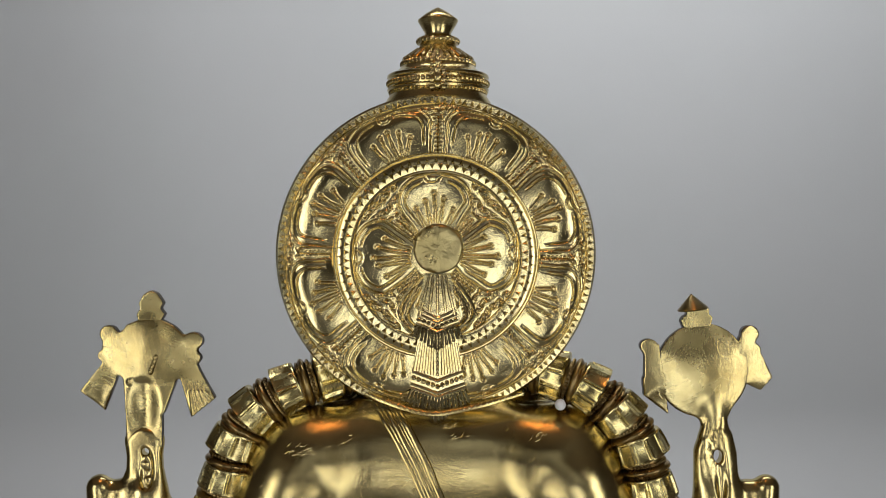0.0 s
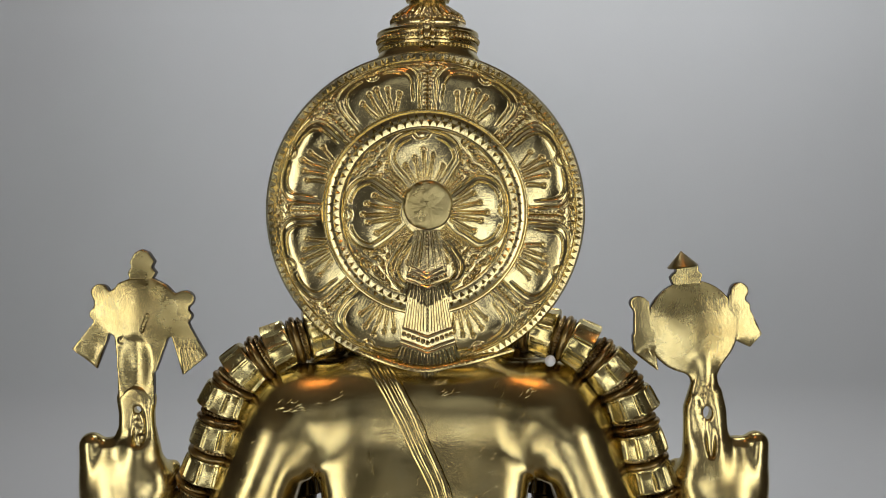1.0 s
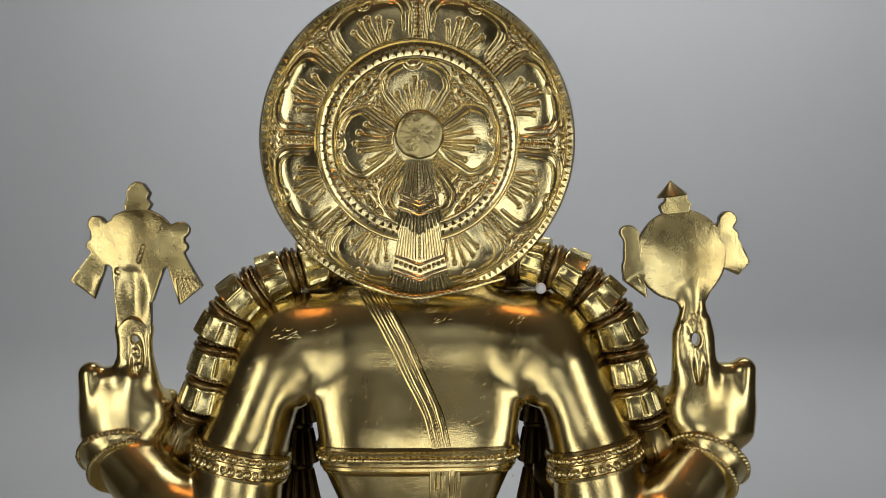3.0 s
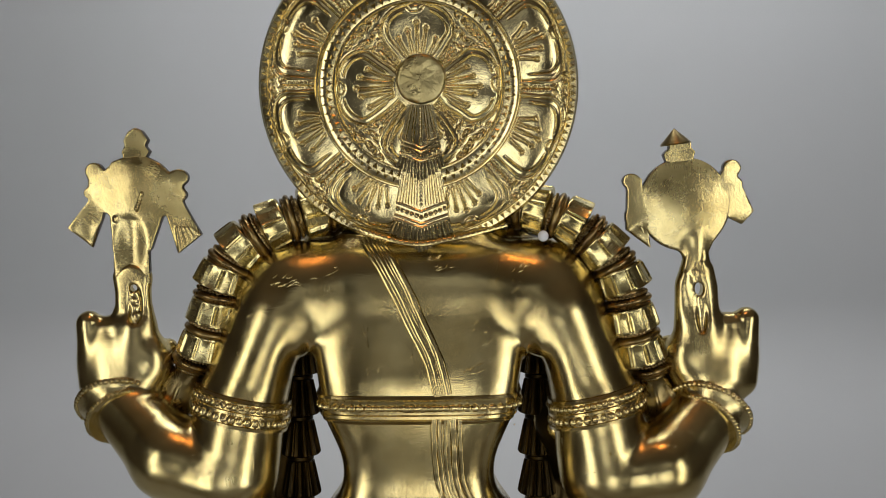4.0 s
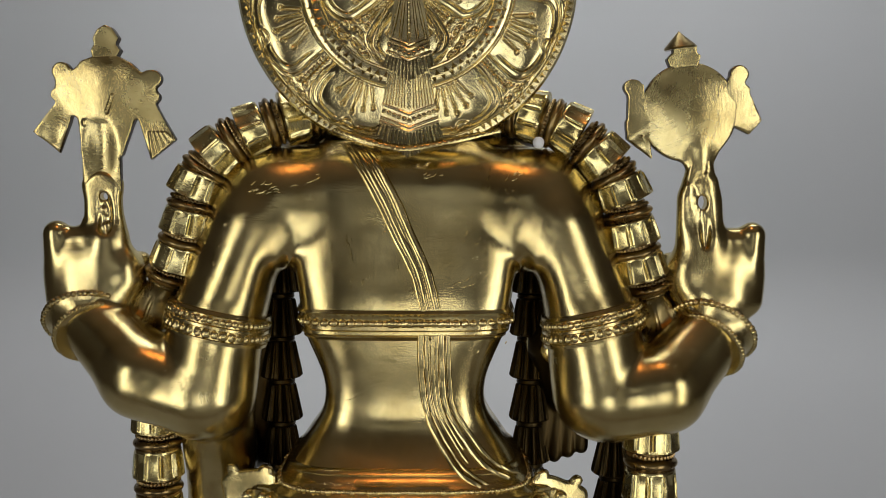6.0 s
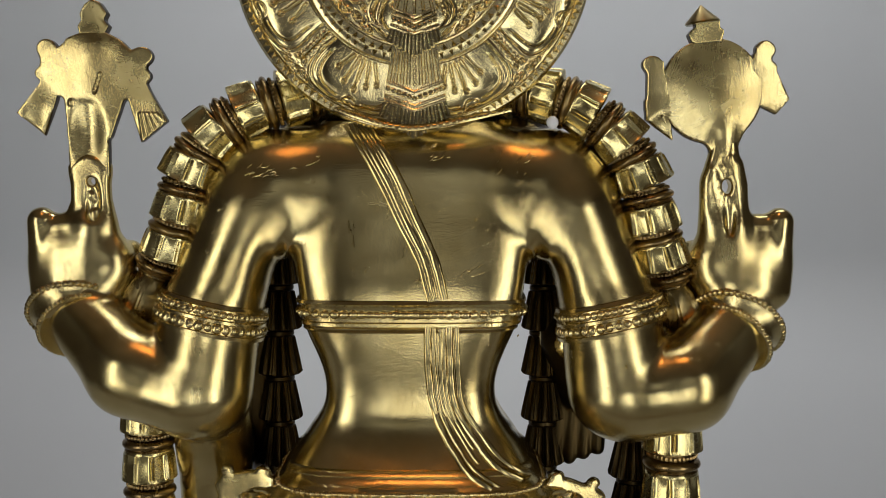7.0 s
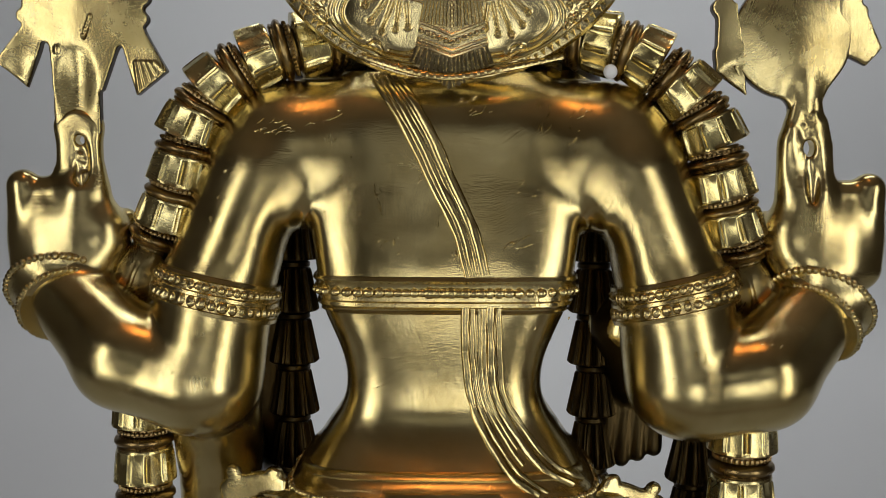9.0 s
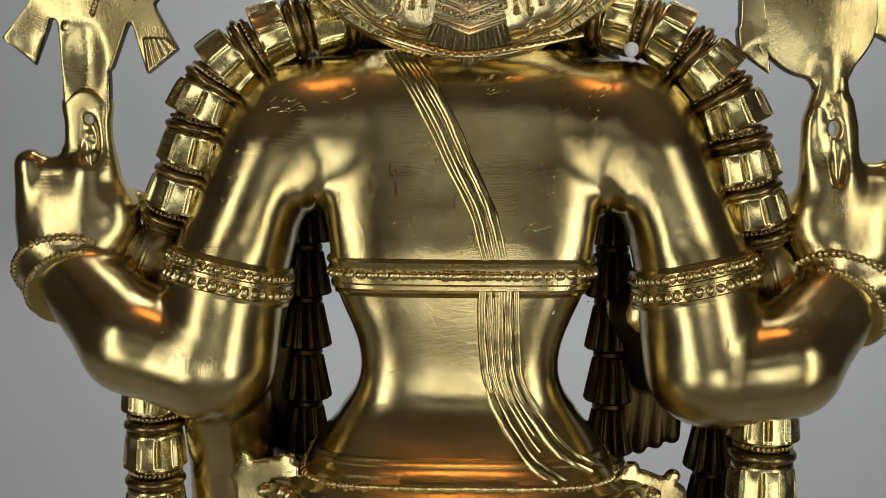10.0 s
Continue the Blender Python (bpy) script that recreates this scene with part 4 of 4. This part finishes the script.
def wheel_ribbon_a(c):
    c.plate([[(130.6, -64), (139.5, -62), (143.5, -86), (130.5, -88)], [(129.8, -84), (142.8, -82), (146.8, -107.6), (130.2, -95)], (133.4, -63, 5.6, 4.8)], 1.4, 8.0, 2, 0.3, 2.4, -0.25, 138)
    c.egg((137, -12.6, -108), (22, 18, 26), 1.5, True)
    for i in range(3):
        c.egg((139.5 + 0.9 * i, 1.2, -93.5 - 1.6 * i), (0.8, 0.8, 1.2), 0.6)


def wheel_ribbon_b(c):
    c.plate([[(191.5, -57), (202.5, -60), (213.6, -83), (201.2, -98.6), (195.6, -87), (189, -84)], (198.6, -55, 6.0, 5.6), (203.6, -64.5, 2.0, 2.2)], 1.6, 8.0, 2, 0.3, 2.0, 0.08, 196)
    c.egg((206, -12.5, -101), (24, 18, 27), 1.5, True)


emblem("conch_emblem", (-240, -10, -135), (-141, 14, -22), (("plate", conch_body), ("finial", conch_finial), ("weld_seam", weld)),
       "flat pale brass conch emblem rising from a raised hand")
wheel = emblem("wheel_emblem", (124, -10, -178), (220, 18, -22), (("plate", wheel_body), ("finial", wheel_finial), ("ribbon", wheel_ribbon_a), ("ribbon", wheel_ribbon_b)),
       "rounded pale brass wheel emblem rising from a raised hand")
s = Soup()
lathe(s, (162.2, 4.4, -39), (-0.12, 0, 1), [(-0.8, 3), (-0.8, 9.4), (0, 10.1), (0.9, 9.5), (9.2, 1.0), (10.0, 0.2)], 28)
# Brown-skinned cap; its dark tone also stands for shade on the up-facing slope.
part("cap", s, BRASS_BUD, wheel, "darker pointed cap")


# ---- garlands of turned bells ----
def turned(profile, n, panels, depth):
    """A turned piece about z; where a profile row is flagged, pairs of thin ribs part it into flat panels."""
    s = Soup()
    lathe(s, (0, 0, 0), (0, 0, 1), profile, n)
    if panels:
        step = n // panels
        for i, row in enumerate(profile):
            if len(row) > 2:
                for j in range(n):
                    x, y, z = s.v[i * n + j]
                    face = math.pi / panels
                    turn = (j % step) / step * 2 * face - face + 2 * face / step
                    k = 1 - 0.6 * row[2] * (1 - math.cos(face) / math.cos(turn)) - 0.6 * row[2] * (1 - math.cos(face))
                    if j % step in (0, 2):
                        k += depth * row[2] / row[1]
                    s.v[i * n + j] = (x * k, y * k, z)
    return s


MM = Matrix.Scale(0.001, 4)
bell = turned([(-7.6, 10.8), (-7.2, 12.2), (-6.4, 12.6), (-5.8, 12.5), (-5.4, 13.0, 1), (0.0, 13.7, 1), (6.0, 14.2, 1), (7.0, 14.3, 0.6), (7.7, 14.1), (8.2, 13.2), (8.4, 10.4)], 120, 10, 0.6)
BELL = bell.mesh("bell", [BRASS_GARLAND], True, MM)
spacer = turned([(-4.6, 9.8), (-4.0, 10.2), (-3.4, 10.2), (-0.8, 10.2), (-0.4, 11.2), (0.3, 12.6), (1.4, 13.3), (2.6, 13.3), (3.6, 12.5), (4.2, 11.6), (4.6, 11.9), (5.2, 12.2), (5.8, 11.9), (6.2, 10.6)], 48, 0, 0)
for j in range(34):
    th = 2 * math.pi * j / 34
    ball(spacer, (10.9 * math.cos(th), 10.9 * math.sin(th), grit.uniform(-2.2, -1.9)), 1.2 * grit.uniform(0.85, 1.1), 6, 4)
SPACER = spacer.mesh("spacer", [BRASS_SPACER], True, MM)
# Tiers are aged brown brass, taken darker for the shade they hang in.
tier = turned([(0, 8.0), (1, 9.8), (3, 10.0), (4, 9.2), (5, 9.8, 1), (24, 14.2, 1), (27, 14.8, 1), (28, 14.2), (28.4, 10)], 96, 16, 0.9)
TIER = tier.mesh("tier", [BRASS_SHADE], True, MM)
bud = turned([(-2, 4), (-1, 8), (1, 10.4), (2.4, 10.8), (3.4, 10.0), (5, 11.0), (8, 13.4, 1), (14, 15.4, 1), (20, 15.2, 1), (26, 13.0, 1), (31, 9.4), (34.5, 5), (36, 1)], 96, 8, 0.45)
BUD = bud.mesh("bud", [BRASS_BUD], True, MM)


def frame_on(p, d):
    u, v, w = basis(d)
    m = Matrix((u, v, w)).transposed().to_4x4()
    return TO_WORLD @ Matrix.Translation(p) @ m @ Matrix.Scale(1000, 4)


def hang(thing, name, mesh, p, d, fat=1.0, size=1.0, spin=0.0):
    ob = new(name, mesh)
    ob.parent = thing
    ob.matrix_world = frame_on(p, d) @ Matrix.Rotation(spin, 4, "Z") @ Matrix.Diagonal((fat, fat, size, 1))


def string_of_bells(thing, places, size=1.0, fat=1.0):
    """Bells at these places in a row, each with its wide end towards the next one, and a spacer between every two."""
    p = [Vector(q) for q in places]
    for i, q in enumerate(p):
        d = (p[min(i + 1, len(p) - 1)] - p[max(i - 1, 0)]).normalized()
        hang(thing, "bell_bead", BELL, q, d, fat * size * grit.uniform(0.98, 1.02), size, grit.uniform(0, 6.28))
        if i + 1 < len(p):
            hang(thing, "spacer", SPACER, q.lerp(p[i + 1], 0.5), p[i + 1] - q, fat * size, size, grit.uniform(0, 6.28))


OVER = {-1: [(-28, 16, -74), (-50.5, 9, -77), (-74.0, 2, -81.7), (-98.7, -2, -89.2), (-120.4, -4, -102.4), (-133.3, -4, -122.6), (-138.7, -4, -145.4), (-145.2, -2, -167.1)],
        1: [(22, 16, -74), (47, 10, -77), (71.4, 2, -81.0), (93.8, -2, -88.8), (113.4, -4, -104.7), (126.4, -4, -125.7), (132.4, -4, -151.1), (138.2, -2, -172.2)]}
for side in (-1, 1):
    X = lambda x: AX + side * x
    g = empty("garland", "thick brass garland of fluted bells curving over the shoulder", "garland", group="garlands")
    string_of_bells(g, OVER[side], 1.0, 1.2)
    top, tip = (Vector((-154.5, 9, -179)), Vector((-171, 12, -219))) if side < 0 else (Vector((145.5, 9, -185)), Vector((156, 13, -225)))
    hang(g, "spacer", SPACER, top, tip - top, 1.15)
    hang(g, "bud", BUD, top.lerp(tip, 0.11), tip - top, 1.08, 1.15)
    x, z, size = (-164.6, -270.4, 1.17) if side < 0 else (150.5, -281, 1.29)
    string_of_bells(g, [(x, 10, z - 25.2 * size * i) for i in range(6)], size)
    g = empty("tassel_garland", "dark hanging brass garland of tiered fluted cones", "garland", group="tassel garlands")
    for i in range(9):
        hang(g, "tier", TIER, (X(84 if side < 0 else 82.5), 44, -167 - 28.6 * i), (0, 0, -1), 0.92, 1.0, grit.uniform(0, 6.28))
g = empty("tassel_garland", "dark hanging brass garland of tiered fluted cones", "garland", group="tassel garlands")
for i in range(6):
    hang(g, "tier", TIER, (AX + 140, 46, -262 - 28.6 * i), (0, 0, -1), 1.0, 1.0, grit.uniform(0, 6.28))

# small white foam bead caught between garland and shoulder
s = Soup()
ball(s, (73.5, -19, -97.5), 3.4, 20, 12, (1, 1, 1.05))
tagged(part("foam_bead", s, FOAM), "tiny white foam bead lodged between garland and shoulder", "bead")
